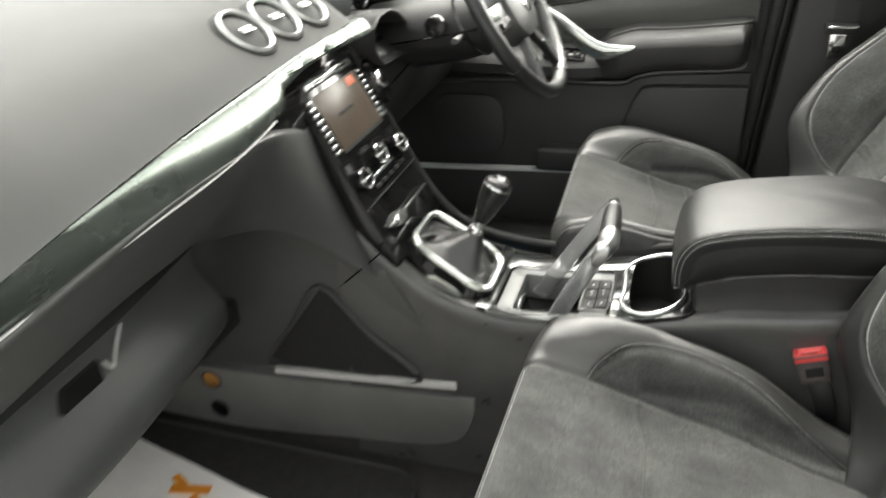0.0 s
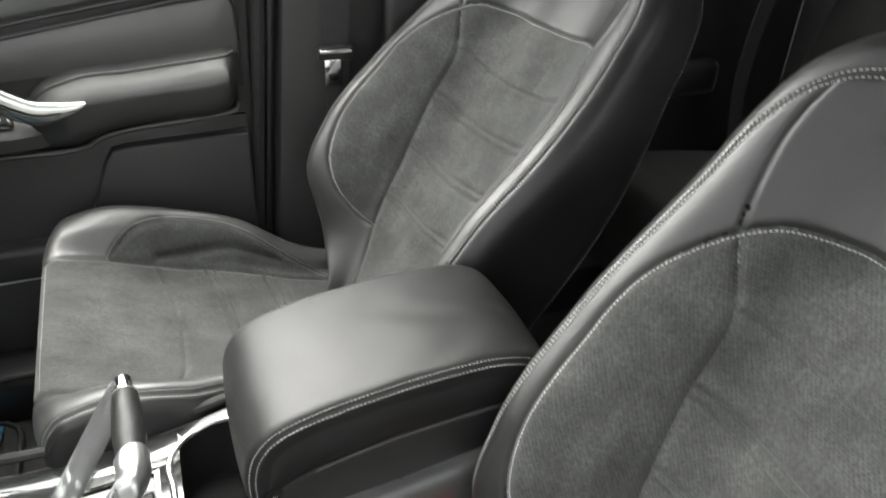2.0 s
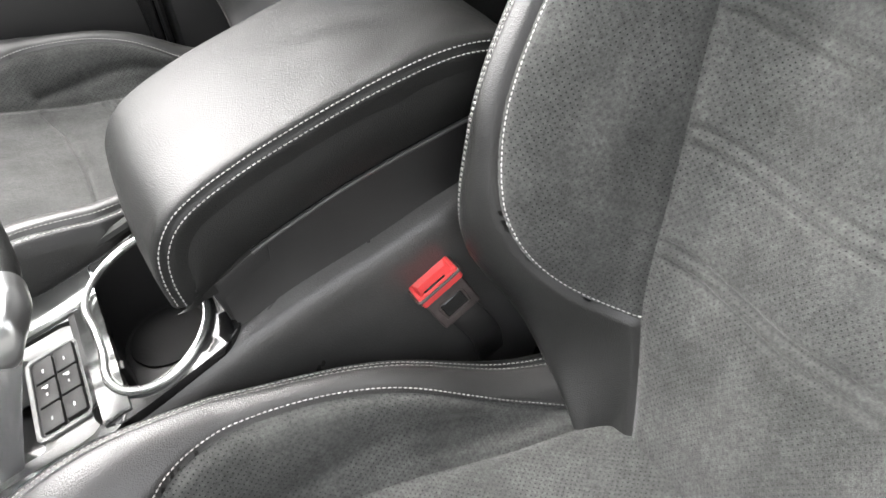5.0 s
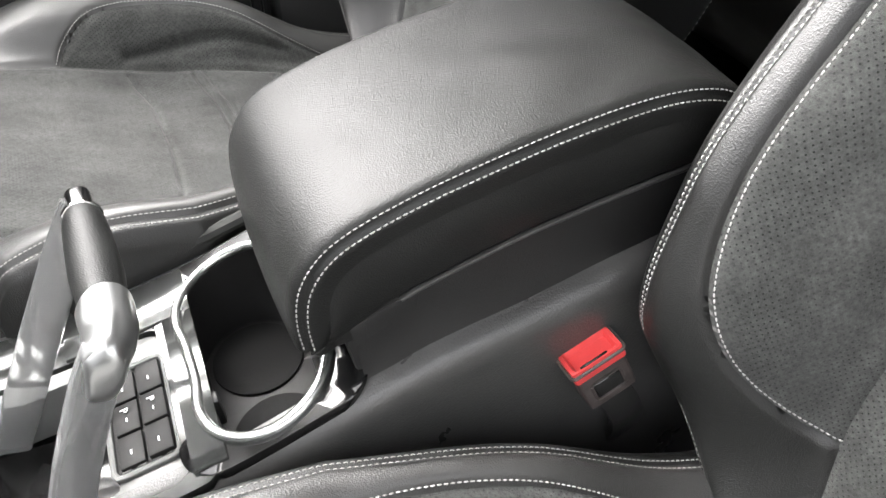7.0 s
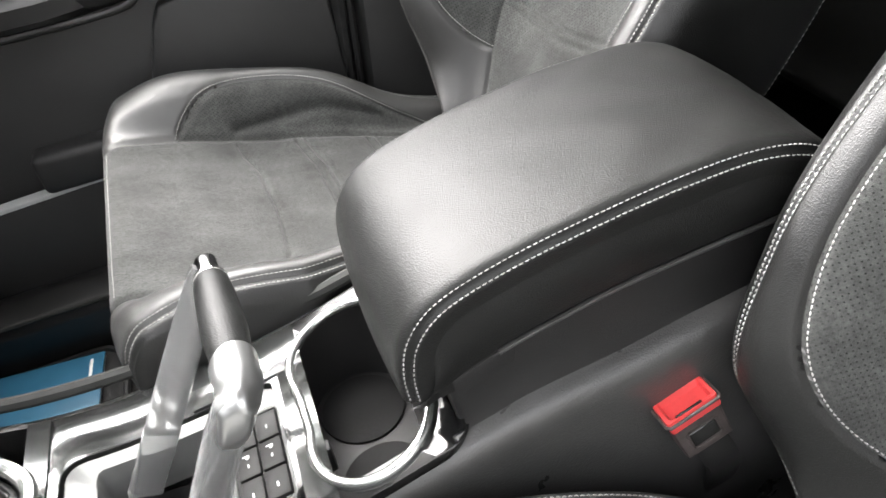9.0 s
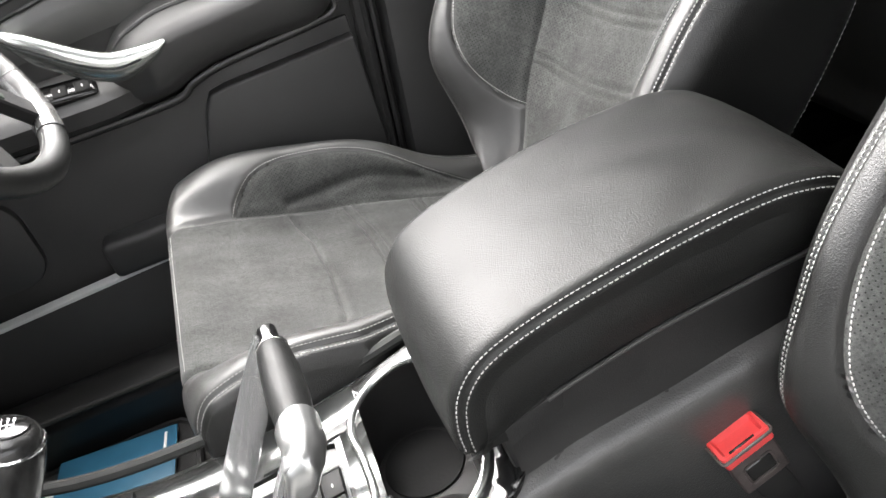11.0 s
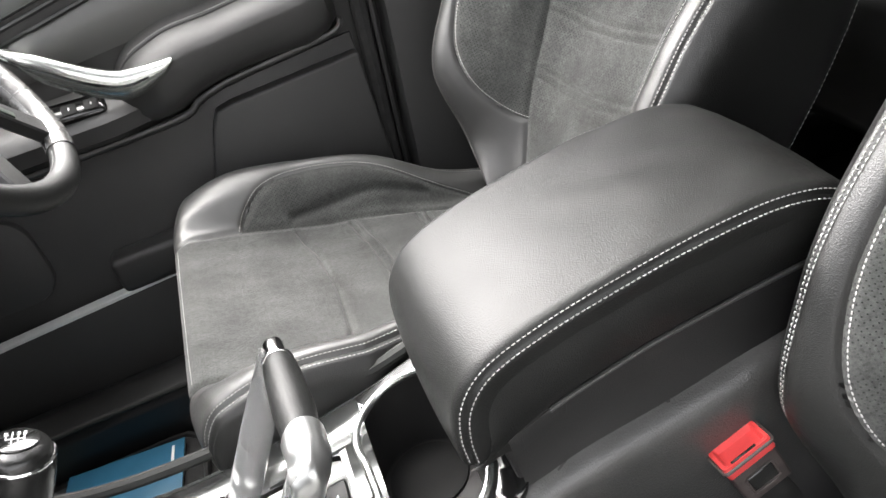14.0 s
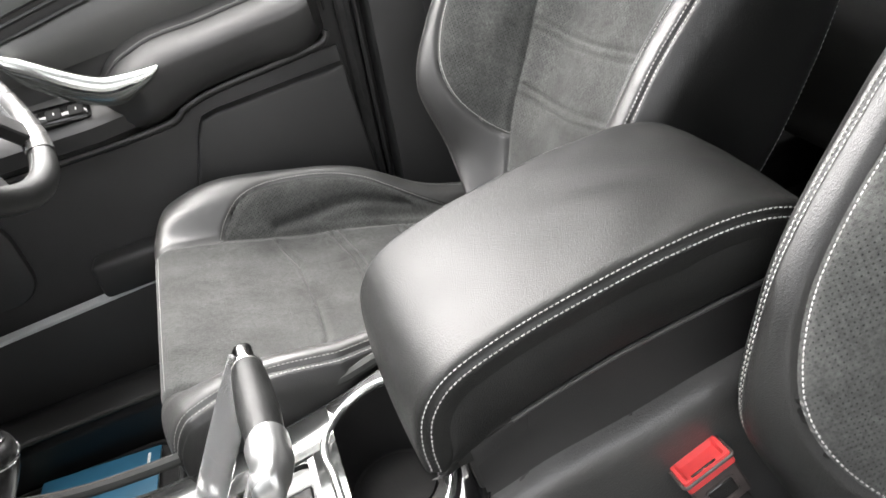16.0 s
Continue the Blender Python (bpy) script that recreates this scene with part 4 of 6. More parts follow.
part("end_cap", loft(rows), CAPSILVER, brake, "satin silver grip end")


def flat_bar(pts, wide, thick, across):
    """A flat bar along the points: width along across, thickness square to it."""
    rows = []
    p = [Vector(q) for q in pts]
    for i, q in enumerate(p):
        t = (p[min(i + 1, len(p) - 1)] - p[max(i - 1, 0)]).normalized()
        a = (Vector(across) - t * Vector(across).dot(t)).normalized()
        b = t.cross(a)
        rows.append([q + a * (wide / 2 * u) + b * (thick / 2 * v) for u, v in ((-1, -0.7), (-0.85, -1), (0.85, -1), (1, -0.7), (1, 0.7), (0.85, 1), (-0.85, 1), (-1, 0.7))])
    return loft(rows)


part("arm", flat_bar(smooth_line([(0.004, -0.092, 0.484), (-0.013, -0.097, 0.460), (-0.040, -0.104, 0.412), (-0.065, -0.112, 0.362), (-0.085, -0.114, 0.32)], 5), 0.029, 0.011, (1, 0.25, 0.75)), ARM, brake)
part("arm", flat_bar(smooth_line([(0.0, 0.055, 0.488), (-0.02, 0.047, 0.462), (-0.06, 0.025, 0.408), (-0.092, 0.008, 0.362), (-0.12, 0.0, 0.32)], 5), 0.029, 0.010, (1, 0.25, 0.75)), ARM, brake)

# ---- gear lever with gaiter ----
lever = thing("gear_lever", "black and silver gear knob on a creased leather gaiter", "gear lever")


def slope_pt(u, v, h=0.0):
    """u runs from the front (0) to the rear (1) of the gaiter frame, v across (-1 near, 1 far)."""
    x = -0.335 + 0.140 * u
    y = -0.024 - 0.018 * u + v * (0.064 + 0.003 * u)
    z = 0.449 - 0.079 * u
    return Vector((x + 0.49 * h, y, z + 0.87 * h))


loop = even([(0.5 + 0.5 * a, b) for a, b in rounded(-1, 1, -1, 1, 0.45)], 64)
part("frame", tube([slope_pt(u, v, 0.004) for u, v in loop], 0.0072, 8, True), SILVER, lever, "bright chrome gaiter frame")
part("frame_skirt", loft([[slope_pt(0.5 + (u - 0.5) * 1.07, v * 1.07, 0.004) for u, v in loop], [slope_pt(0.5 + (u - 0.5) * 1.13, v * 1.15, -0.03) for u, v in loop]], False), GLOSS, lever)
top_c = Vector((-0.2356, -0.017, 0.4465))
rows = []
for k in range(22):
    f = k / 21
    row = []
    for i, (u, v) in enumerate(loop):
        a = 2 * math.pi * i / 64
        base = slope_pt(0.5 + (u - 0.5) * 0.92, v * 0.92, -0.004)
        tip = top_c + Vector((math.cos(a) * 0.013, math.sin(a) * 0.013, 0))
        g = f ** 1.3
        p = base.lerp(tip, g) - Vector((0.3, 0, 0.8)) * 0.022 * math.sin(math.pi * g) * (1 - 0.3 * f)
        fold = 0.0082 * math.sin(math.pi * min(f * 1.4, 1)) * (math.sin(a * 5 + 7 * f) + 0.7 * math.sin(a * 3 - 5 * f + 1) + 0.4 * math.sin(a * 9 + 4 * f))
        p += (p - top_c).normalized() * fold
        row.append(p)
    rows.append(row)
part("gaiter", loft(rows, False), SEATLEATHER, lever, "creased black leather gaiter")
up = Vector((0.405, 0.152, 0.902)).normalized()
turn = up.to_track_quat("Z", "Y").to_matrix().to_4x4()
stem = Matrix.Translation(top_c) @ turn
part("collar", cyl(0.0145, -0.004, 0.010, stem, 28, 0.003), CHROME, lever)
part("stem", cyl(0.0105, 0.008, 0.034, stem, 24, 0.001), SILVER, lever)
prof = smooth_line([(0.0130, 0.022), (0.0180, 0.034), (0.0225, 0.053), (0.0270, 0.076), (0.0284, 0.093), (0.0250, 0.106), (0.0165, 0.111)], 5)
KNOB = material("glossy_black_knob_leather", (0.010, 0.010, 0.010), 0.26, grain=0.12, scale=700, kind="voronoi", var=0.3, var_scale=40)
part("knob", loft([[stem @ Vector((r * math.cos(a) * 1.0, r * math.sin(a) * 0.92, h)) for a in np.linspace(0, 2 * math.pi, 32, endpoint=False)] for r, h in prof]), KNOB, lever, "black leather gear knob")
part("knob_ring", tube([stem @ Vector((0.0278 * math.cos(a), 0.0256 * math.sin(a), 0.098)) for a in np.linspace(0, 2 * math.pi, 32, endpoint=False)], 0.0016, 6, True), CHROME, lever)
part("knob_cap", cyl(0.0168, 0.108, 0.1125, stem, 32, 0.001), GLOSS, lever, "gloss black shift pattern cap")
cap_m = stem @ Matrix.Translation((0, 0, 0.1128)) @ Matrix.Rotation(radians(-105), 4, "Z")
gate = bmesh.new()
for lo, hi in (((-0.0068, -0.0004), (0.0062, 0.0004)), ((-0.0072, -0.0004), (-0.0064, 0.0045)), ((-0.0030, -0.0045), (-0.0022, 0.0045)), ((0.0012, -0.0045), (0.0020, 0.0045)), ((0.0054, -0.0045), (0.0062, 0.0045))):
    q = box((*lo, 0), (*hi, 0.0004), 0, 1, cap_m)
    me = bpy.data.meshes.new("tmp")
    q.to_mesh(me)
    q.free()
    gate.from_mesh(me)
    bpy.data.meshes.remove(me)
part("shift_gate", gate, WHITE, lever, "white shift pattern", smooth=False)


for ch, px, py in (("R", -0.0068, 0.0072), ("1", -0.0026, 0.0072), ("3", 0.0016, 0.0072), ("5", 0.0058, 0.0072), ("2", -0.0026, -0.0072), ("4", 0.0016, -0.0072), ("6", 0.0058, -0.0072)):
    lettering(ch, 0.0062, cap_m @ Matrix.Translation((px, py, 0.0002)), WHITE, lever)
# bright oval inserts beside the gaiter
part("oval_insert", loft([[(-0.265 + 0.032 * math.cos(a) * k, -0.121 - 0.004 * k, 0.392 - 0.016 * math.cos(a) * k + 0.010 * math.sin(a) * k + h) for a in np.linspace(0, 2 * math.pi, 32, endpoint=False)] for k, h in ((1.0, -0.004), (1.0, 0.0), (0.9, 0.002), (0.1, 0.0025))]), SILVER, console, "bright silver oval insert")

# ---- seat belt buckle ----
buckle = thing("belt_buckle", "seat belt buckle with red release button beside the passenger seat", "belt buckle")
wv = Vector((0.943, 0.02, 0.33)).normalized()
uv_ = Vector((-0.30, 0.20, 0.93))
uv_ = (uv_ - wv * uv_.dot(wv)).normalized()
dv = wv.cross(uv_)
bm_ = Matrix(((wv.x, dv.x, uv_.x, 0.3165), (wv.y, dv.y, uv_.y, -0.153), (wv.z, dv.z, uv_.z, 0.376), (0, 0, 0, 1)))
WORN = material("worn_brown_black_plastic", (0.028, 0.023, 0.022), 0.55, grain=0.3, scale=500, var=1.2, var_scale=60)
part("housing", box((-0.0215, -0.012, -0.046), (0.0215, 0.012, -0.006), 0.003, 3, bm_), WORN, buckle, "scuffed dark brown housing")
part("housing_rim", tube([bm_ @ Vector((x, y, -0.0015)) for x, y in even(rounded(-0.0238, 0.0238, -0.0138, 0.0138, 0.003), 40)], 0.0016, 6, True), WORN, buckle)
btn = loft([[bm_ @ Vector((x * k, y * (k if k > 0.8 else k * 0.8) + dy, h)) for x, y in rounded(-0.0228, 0.0228, -0.0128, 0.0128, 0.003)] for k, h, dy in ((1.0, -0.010, 0), (1.0, 0.0005, 0), (0.97, 0.0022, 0), (0.84, 0.0022, 0), (0.74, -0.0028, -0.001), (0.5, -0.0034, -0.001), (0.05, -0.0034, -0.001))])
part("release_button", btn, RED, buckle, "red release button with a pressed thumb hollow")
part("button_slot", box((-0.014, 0.0095, -0.002), (0.010, 0.0115, 0.0035), 0.0006, 1, bm_), GLOSS, buckle)
part("latch_slot", box((-0.012, 0.0108, -0.036), (0.012, 0.0128, -0.020), 0.001, 1, bm_), GLOSS, buckle)
part("slot_frame", tube([bm_ @ Vector((x, 0.0124, -0.028 + z)) for x, z in even(rounded(-0.0135, 0.0135, -0.0095, 0.0095, 0.002), 24)], 0.0011, 6, True), WORN, buckle)
stalk = smooth_line([bm_ @ Vector((0, -0.002, -0.04)), bm_ @ Vector((0.004, -0.002, -0.09)), (0.37, -0.140, 0.20), (0.41, -0.135, 0.12)], 5)
part("stalk", flat_bar(stalk, 0.03, 0.010, (1, 0, 0.3)), PLASTIC, buckle)


# ---- dashboard ----
dash = thing("dashboard", "grey soft dashboard with a long silver trim strip", "dashboard")


def plan(y):
    """How far the dash edge comes back towards the seats along its width."""
    return float(curve([(-0.95, 0.114), (-0.80, 0.0835), (-0.70, 0.0655), (-0.60, 0.0495), (-0.50, 0.0345), (-0.40, 0.0225), (-0.30, 0.0125), (-0.20, 0.005), (-0.10, 0.0), (0.8, 0.0)], np.array(y)))


TOP = [tuple(p) for p in smooth_line([(-1.15, 0.84), (-0.95, 0.885), (-0.74, 0.897), (-0.60, 0.880), (-0.52, 0.844), (-0.466, 0.806), (-0.458, 0.801)], 6)]
def tucked(profile, y0, y1, n, start):
    """As along(), its far end drawn forward in a curve."""
    rows = []
    for y in np.linspace(y0, y1, n):
        k = max(0.0, (y - start) / (y1 - start))
        rows.append([(x + plan(y) - 0.16 * k ** 2 * (1 if x > -0.9 else 0.3), y, z - 0.02 * k ** 2) for x, z in profile])
    return loft(rows)


part("top_skin", tucked(TOP + [(-0.50, 0.77), (-1.1, 0.74)], -0.86, 0.17, 60, 0.02), SOFT, dash, "grey soft dash top")
STRIPMETAL = material("dark_satin_silver", (0.13, 0.150, 0.132), 0.27, 0.75, grain=0.04, scale=900, var=0.04, var_scale=10, rough_var=0.05)
LIP_X = [(-0.95, -0.373), (-0.80, -0.388), (-0.70, -0.396), (-0.60, -0.403), (-0.50, -0.408), (-0.40, -0.413), (-0.30, -0.418), (-0.20, -0.420), (0.1, -0.420)]


def strip_row(y):
    """Head and foot of the strip; near the stack the foot rises in a hollow curve to a narrow band."""
    head = Vector((-0.462 + plan(y), y, 0.800))
    k = float(curve([(-0.95, 0.0), (-0.32, 0.0), (-0.298, 0.05), (-0.278, 0.22), (-0.264, 0.42), (-0.25, 0.46), (0.1, 0.46)], np.array(y)))
    foot = Vector((float(curve(LIP_X, np.array(y))), y, 0.756)).lerp(head, k)
    out = Vector((0.62, 0, 0.78)) * (0.009 * (1 - 0.5 * k))
    face = [head.lerp(foot, f) + out * (4 * f * (1 - f)) ** 0.7 for f in np.linspace(0, 1, 9)]
    return face + [foot + Vector((-0.014, 0, -0.007)), Vector((-0.50, y, foot.z - 0.004)), Vector((-0.50, y, 0.79))]


part("trim_strip", loft([strip_row(y) for y in np.r_[np.linspace(-0.86, -0.33, 30), np.linspace(-0.325, -0.25, 20), np.linspace(-0.24, 0.075, 12)]]), STRIPMETAL, dash, "satin silver trim strip")
# pale tube added as the highlight along the strip's lower edge
part("strip_foot_highlight", tube([strip_row(y)[8] + Vector((0.001, 0, -0.0025)) for y in np.linspace(-0.86, -0.325, 40)], 0.0017, 6), LIPGREY, dash, "thin pale line standing in for the highlight along the strip's foot")
part("airbag_seam", tube([(-0.53 + plan(y), y, 0.8615 + (0.0 if abs(y + 0.72) > 0.02 else 0.001)) for y in np.linspace(-0.735, -0.700, 6)], 0.0035, 6, flat=0.4), SOFT, dash)
# soft knee pad: under the strip it runs forward, at the stack it comes back and down along the console
PAD_TOP = [(-0.90, 0.752), (-0.45, 0.752), (-0.36, 0.745), (-0.28, 0.722), (-0.22, 0.700), (-0.16, 0.683), (-0.13, 0.676)]
PAD_X = [(-0.90, -0.376), (-0.80, -0.386), (-0.60, -0.401), (-0.40, -0.412), (-0.32, -0.424), (-0.22, -0.460), (-0.16, -0.477), (-0.13, -0.480)]
rows = []
for y in np.linspace(-0.86, -0.138, 48):
    x0, z0 = float(curve(PAD_X, np.array(y))), float(curve(PAD_TOP, np.array(y)))
    k = min(max((y + 0.40) / 0.255, 0.0), 1.0)
    k = (k * k * (3 - 2 * k)) ** 1.6
    left = [(-0.045, -0.004), (-0.012, 0.0), (0.0, -0.002), (0.002, -0.008), (-0.008, -0.022), (-0.03, -0.050), (-0.068, -0.100), (-0.12, -0.155), (-0.18, -0.190), (-0.205, -0.202)]
    right = [(-0.045, -0.006), (-0.012, 0.0), (0.0, -0.004), (0.006, -0.016), (0.014, -0.045), (0.028, -0.090), (0.052, -0.155), (0.076, -0.210), (0.096, -0.255), (0.104, -0.268)]
    short = 1 - 1.1 * k * (1 - k)
    rows.append([(x0 + (a[0] * (1 - k) + b[0] * k) * short, y, z0 + (a[1] * (1 - k) + b[1] * k) * short) for a, b in zip(left, right)])
rows.append([(x - 0.004, -0.130, z - 0.001) for x, y, z in rows[-1]])
rows.append([(x - 0.03, -0.125, z - 0.006) for x, y, z in rows[-1]])
pad_bm = loft([smooth_line(r, 3) for r in rows], False, False)
part("knee_pad", pad_bm, PANEL, dash, "grey soft knee pad")
GLOVE = material("dark_grey_glovebox_skin", (0.045, 0.047, 0.046), 0.5, grain=0.25, scale=700, var=0.25, var_scale=8)
def glove_shift(y):
    return float(curve([(-0.95, 0.046), (-0.68, 0.040), (-0.55, 0.036), (-0.42, 0.022), (-0.28, 0.004)], np.array(y)))


glove = part("glovebox_lid", loft([[(x + glove_shift(y), y, z) for x, z in [tuple(p) for p in smooth_line([(-0.602, 0.548), (-0.628, 0.525), (-0.634, 0.485), (-0.610, 0.452), (-0.592, 0.42), (-0.598, 0.38), (-0.635, 0.335), (-0.672, 0.302), (-0.70, 0.295)], 5)] + [(-0.80, 0.32), (-0.75, 0.53)]] for y in np.linspace(-0.84, -0.30, 28)]), GLOVE, dash, "dark grey glovebox lid")
latch = part("glovebox_latch", tube(smooth_line([(-0.591, -0.512, 0.524), (-0.592, -0.530, 0.498), (-0.590, -0.544, 0.478), (-0.588, -0.550, 0.480), (-0.589, -0.560, 0.496)], 4), 0.0022, 6), LIPGREY, glove, "pale grey glovebox latch")
part("latch_recess", loft([[(-0.590 + dx, -0.566, 0.502), (-0.587 + dx, -0.631, 0.503), (-0.583 + dx, -0.645, 0.477), (-0.586 + dx, -0.570, 0.474)] for dx in (-0.01, 0.0)]), GLOSS, latch)
part("under_panel", box((-1.15, -0.84, 0.26), (-0.68, -0.14, 0.32), 0.01), PLASTIC, dash)

# round air vents on the slope above the strip
SLOPE = Vector((-0.11, 0, 0.085)).normalized()
SLOPE_N = Vector((SLOPE.z, 0, -SLOPE.x))


VENTRING = material("satin_silver_vent_ring", (0.62, 0.63, 0.62), 0.34, 0.45, var=0.08, var_scale=30)


def vent(y, s, r):
    v = thing("air_vent", "round dashboard air vent with a bright silver ring", "air vent", group="round air vents")
    m = Matrix.Translation(Vector((-0.46 + plan(y), y, 0.80)) + SLOPE * s + SLOPE_N * 0.004) @ SLOPE_N.to_track_quat("Z", "Y").to_matrix().to_4x4()
    ring = [(r * math.cos(a), r * math.sin(a)) for a in np.linspace(0, 2 * math.pi, 40, endpoint=False)]
    part("ring", loft([[m @ Vector((x * k, z * k, h)) for x, z in ring] for k, h in ((1.10, -0.006), (1.08, 0.002), (1.02, 0.005), (0.96, 0.003), (0.94, -0.004))], False), VENTRING, v, "bright silver ring")
    part("hood", loft([[m @ Vector((x * k, z * k, h)) for x, z in ring] for k, h in ((1.28, -0.012), (1.2, 0.0), (1.12, 0.002))], False), SOFT, v)
    part("bowl", loft([[m @ Vector((x * k, z * k, h)) for x, z in ring] for k, h in ((0.945, -0.001), (0.90, -0.006), (0.86, -0.003), (0.5, 0.001), (0.02, 0.002))], False), SOFT, v, "grey vent flap")
    part("tab", box((-r * 0.34, -0.006, 0.0), (r * 0.34, 0.005, 0.006), 0.002, 2, m), SILVER, v)


for y, s in ((-0.219, 0.069), (-0.128, 0.067), (-0.032, 0.064)):
    vent(y, s, 0.040)

KEYGREY = material("satin_grey_key", (0.17, 0.175, 0.17), 0.4, 0.4, var=0.1, var_scale=30)
# push buttons let into the strip
for y in (-0.222, -0.150, -0.070):
    b = thing("dash_switch", "silver dashboard switch let into the trim strip", "switch", group="strip switches")
    m = Matrix.Translation((-0.447, y, 0.800)) @ Matrix.Rotation(radians(25), 4, "Y")
    part("surround", box((-0.013, -0.029, -0.012), (0.013, 0.029, -0.0045), 0.002, 2, m), STRIPMETAL, b)
    part("key", box((-0.010, -0.022, -0.008), (0.010, 0.022, -0.0030), 0.0015, 2, m), KEYGREY, b)
    if y == -0.150:
        part("symbol", box((-0.004, -0.006, -0.0032), (0.004, 0.002, -0.0022), 0.0005, 1, m), RED, b, "red warning triangle mark")

# ---- centre stack ----
stack = thing("centre_stack", "gloss black centre stack with colour screen and heater knobs", "centre stack")
SD = Vector((0.16, 0, -0.30)).normalized()
SN = Vector((-SD.z, 0, SD.x))


def on_stack(y, s, h=0.0):
    return Vector((-0.505, y, 0.745)) + SD * s + SN * h


STACK_M = Matrix(((0, SD.x, SN.x, -0.505), (1, SD.y, SN.y, 0), (0, SD.z, SN.z, 0.745), (0, 0, 0, 1)))


def sbox(y0, y1, s0, s1, h0, h1, bevel=0.002, seg=2):
    return box((y0, s0, h0), (y1, s1, h1), bevel, seg, STACK_M)


part("face", sbox(-0.134, 0.105, -0.01, 0.36, -0.06, -0.002, 0.006), GLOSS, stack)
part("radio_frame", sbox(-0.128, 0.098, 0.008, 0.165, -0.02, 0.003, 0.006), GLOSS, stack)
SCREEN = material("dim_screen", (0.035, 0.028, 0.022), 0.32, spec=0.25, var=0.1, var_scale=20)
b = SCREEN.node_tree.nodes["Principled BSDF"]
b.inputs["Emission Color"].default_value, b.inputs["Emission Strength"].default_value = (0.30, 0.22, 0.16, 1), 0.025
scr = part("screen", sbox(-0.100, 0.064, 0.042, 0.148, 0.0, 0.0045, 0.001), SCREEN, stack, "dim brown radio screen")
part("screen_icon", sbox(0.020, 0.050, 0.046, 0.062, 0.004, 0.0052, 0.0005), material("orange_red_block", (0.55, 0.13, 0.06), 0.5, var=0.1, var_scale=40), scr, "orange corner block on the screen")
part("screen_bar", sbox(-0.055, 0.0, 0.088, 0.094, 0.004, 0.0050, 0.0005), SOFT, scr)
part("screen_foot", sbox(-0.100, 0.064, 0.143, 0.149, 0.003, 0.0055, 0.0005), SOFT, scr)
part("disc_slot", sbox(-0.105, 0.070, 0.018, 0.032, 0.0, 0.007, 0.004, 3), SILVER, stack, "silver framed disc slot")
part("slot_gap", sbox(-0.085, 0.050, 0.0225, 0.0265, 0.005, 0.0078, 0.0005), GLOSS, stack)
for side, y in ((0, -0.117), (1, 0.081)):
    for k in range(9):
        part("key", sbox(y - 0.008, y + 0.008, 0.044 + 0.0115 * k, 0.051 + 0.0115 * k, 0.0, 0.0065, 0.002), SILVER, stack)
for y, s in ((-0.104, 0.200), (-0.020, 0.186), (0.062, 0.198)):
    m = STACK_M @ Matrix.Translation((y, s, 0))
    k = part("knob", cyl(0.019, -0.002, 0.016, m, 32, 0.003), GLOSS, stack)
    part("knob_ring", tube([m @ Vector((0.0165 * math.cos(a), 0.0165 * math.sin(a), 0.0165)) for a in np.linspace(0, 2 * math.pi, 32, endpoint=False)], 0.003, 6, True), CHROME, k, "chrome knob ring")
    part("knob_bar", box((-0.013, -0.0025, 0.014), (0.013, 0.0025, 0.022), 0.002, 2, m), SILVER, k)
part("key_bar", sbox(-0.075, 0.03, 0.208, 0.216, 0.0, 0.005, 0.002), SILVER, stack)
for k in range(5):
    part("small_key", sbox(-0.07 + 0.028 * k, -0.052 + 0.028 * k, 0.226, 0.233, 0.0, 0.004, 0.001), PLASTIC, stack)
part("heater_seam", sbox(-0.13, 0.10, 0.244, 0.2465, 0.0, 0.003, 0.0005), PLASTIC, stack)
part("drawer_lip", sbox(-0.105, 0.078, 0.292, 0.297, 0.0, 0.006, 0.001), SILVER, stack)
part("oval_badge", loft([[STACK_M @ Vector((-0.062 + 0.028 * math.cos(a) * k, 0.298 + 0.011 * math.sin(a) * k, 0.004 + h)) for a in np.linspace(0, 2 * math.pi, 28, endpoint=False)] for k, h in ((1, -0.004), (1, 0.004), (0.88, 0.006), (0.05, 0.007))]), SILVER, stack, "plain silver oval badge")
# raised edges either side of the stack
EDGE_LINE = [(-0.515, 0.76), (-0.46, 0.65), (-0.40, 0.535), (-0.35, 0.452), (-0.29, 0.400), (-0.20, 0.372), (-0.06, 0.366), (0.06, 0.380), (0.16, 0.402), (0.24, 0.412)]
part("edge_far", tube(smooth_line([(x, 0.108, z) for x, z in EDGE_LINE], 6), 0.007, 8), SOFT, stack)
part("panel_joint", tube([(-0.452, -0.1515, 0.380), (-0.41, -0.1515, 0.418), (-0.362, -0.1515, 0.463)], 0.0016, 6), GLOSS, stack)
part("recess", box((-0.56, -0.30, 0.66), (-0.475, -0.135, 0.745), 0.012), GLOSS, stack)

# ---- footwell side of the console ----
foot = thing("footwell_panel", "black footwell side panel with a net pocket", "footwell panel")
NET = material("black_pocket_mesh", (0.006, 0.006, 0.006), 0.9, grain=1.0, scale=320, kind="voronoi", var=1.5, var_scale=180)
part("upper_panel", prism([(-0.95, 0.58), (-0.62, 0.58), (-0.50, 0.53), (-0.42, 0.44), (-0.36, 0.42), (-0.22, 0.185), (-0.62, 0.165), (-0.95, 0.13)], "y", -0.148, -0.11, 0.004), PANEL, foot)
LEAN_NET = Matrix(((1, 0, 0, 0), (-0.036, 1, 0, -0.0223), (0, 0, 1, 0), (0, 0, 0, 1)))
part("net", prism([(-0.491, 0.372), (-0.622, 0.192), (-0.600, 0.180), (-0.31, 0.208)], "y", -0.1525, -0.14, 0.002, 2, LEAN_NET), NET, foot, "dark mesh net")
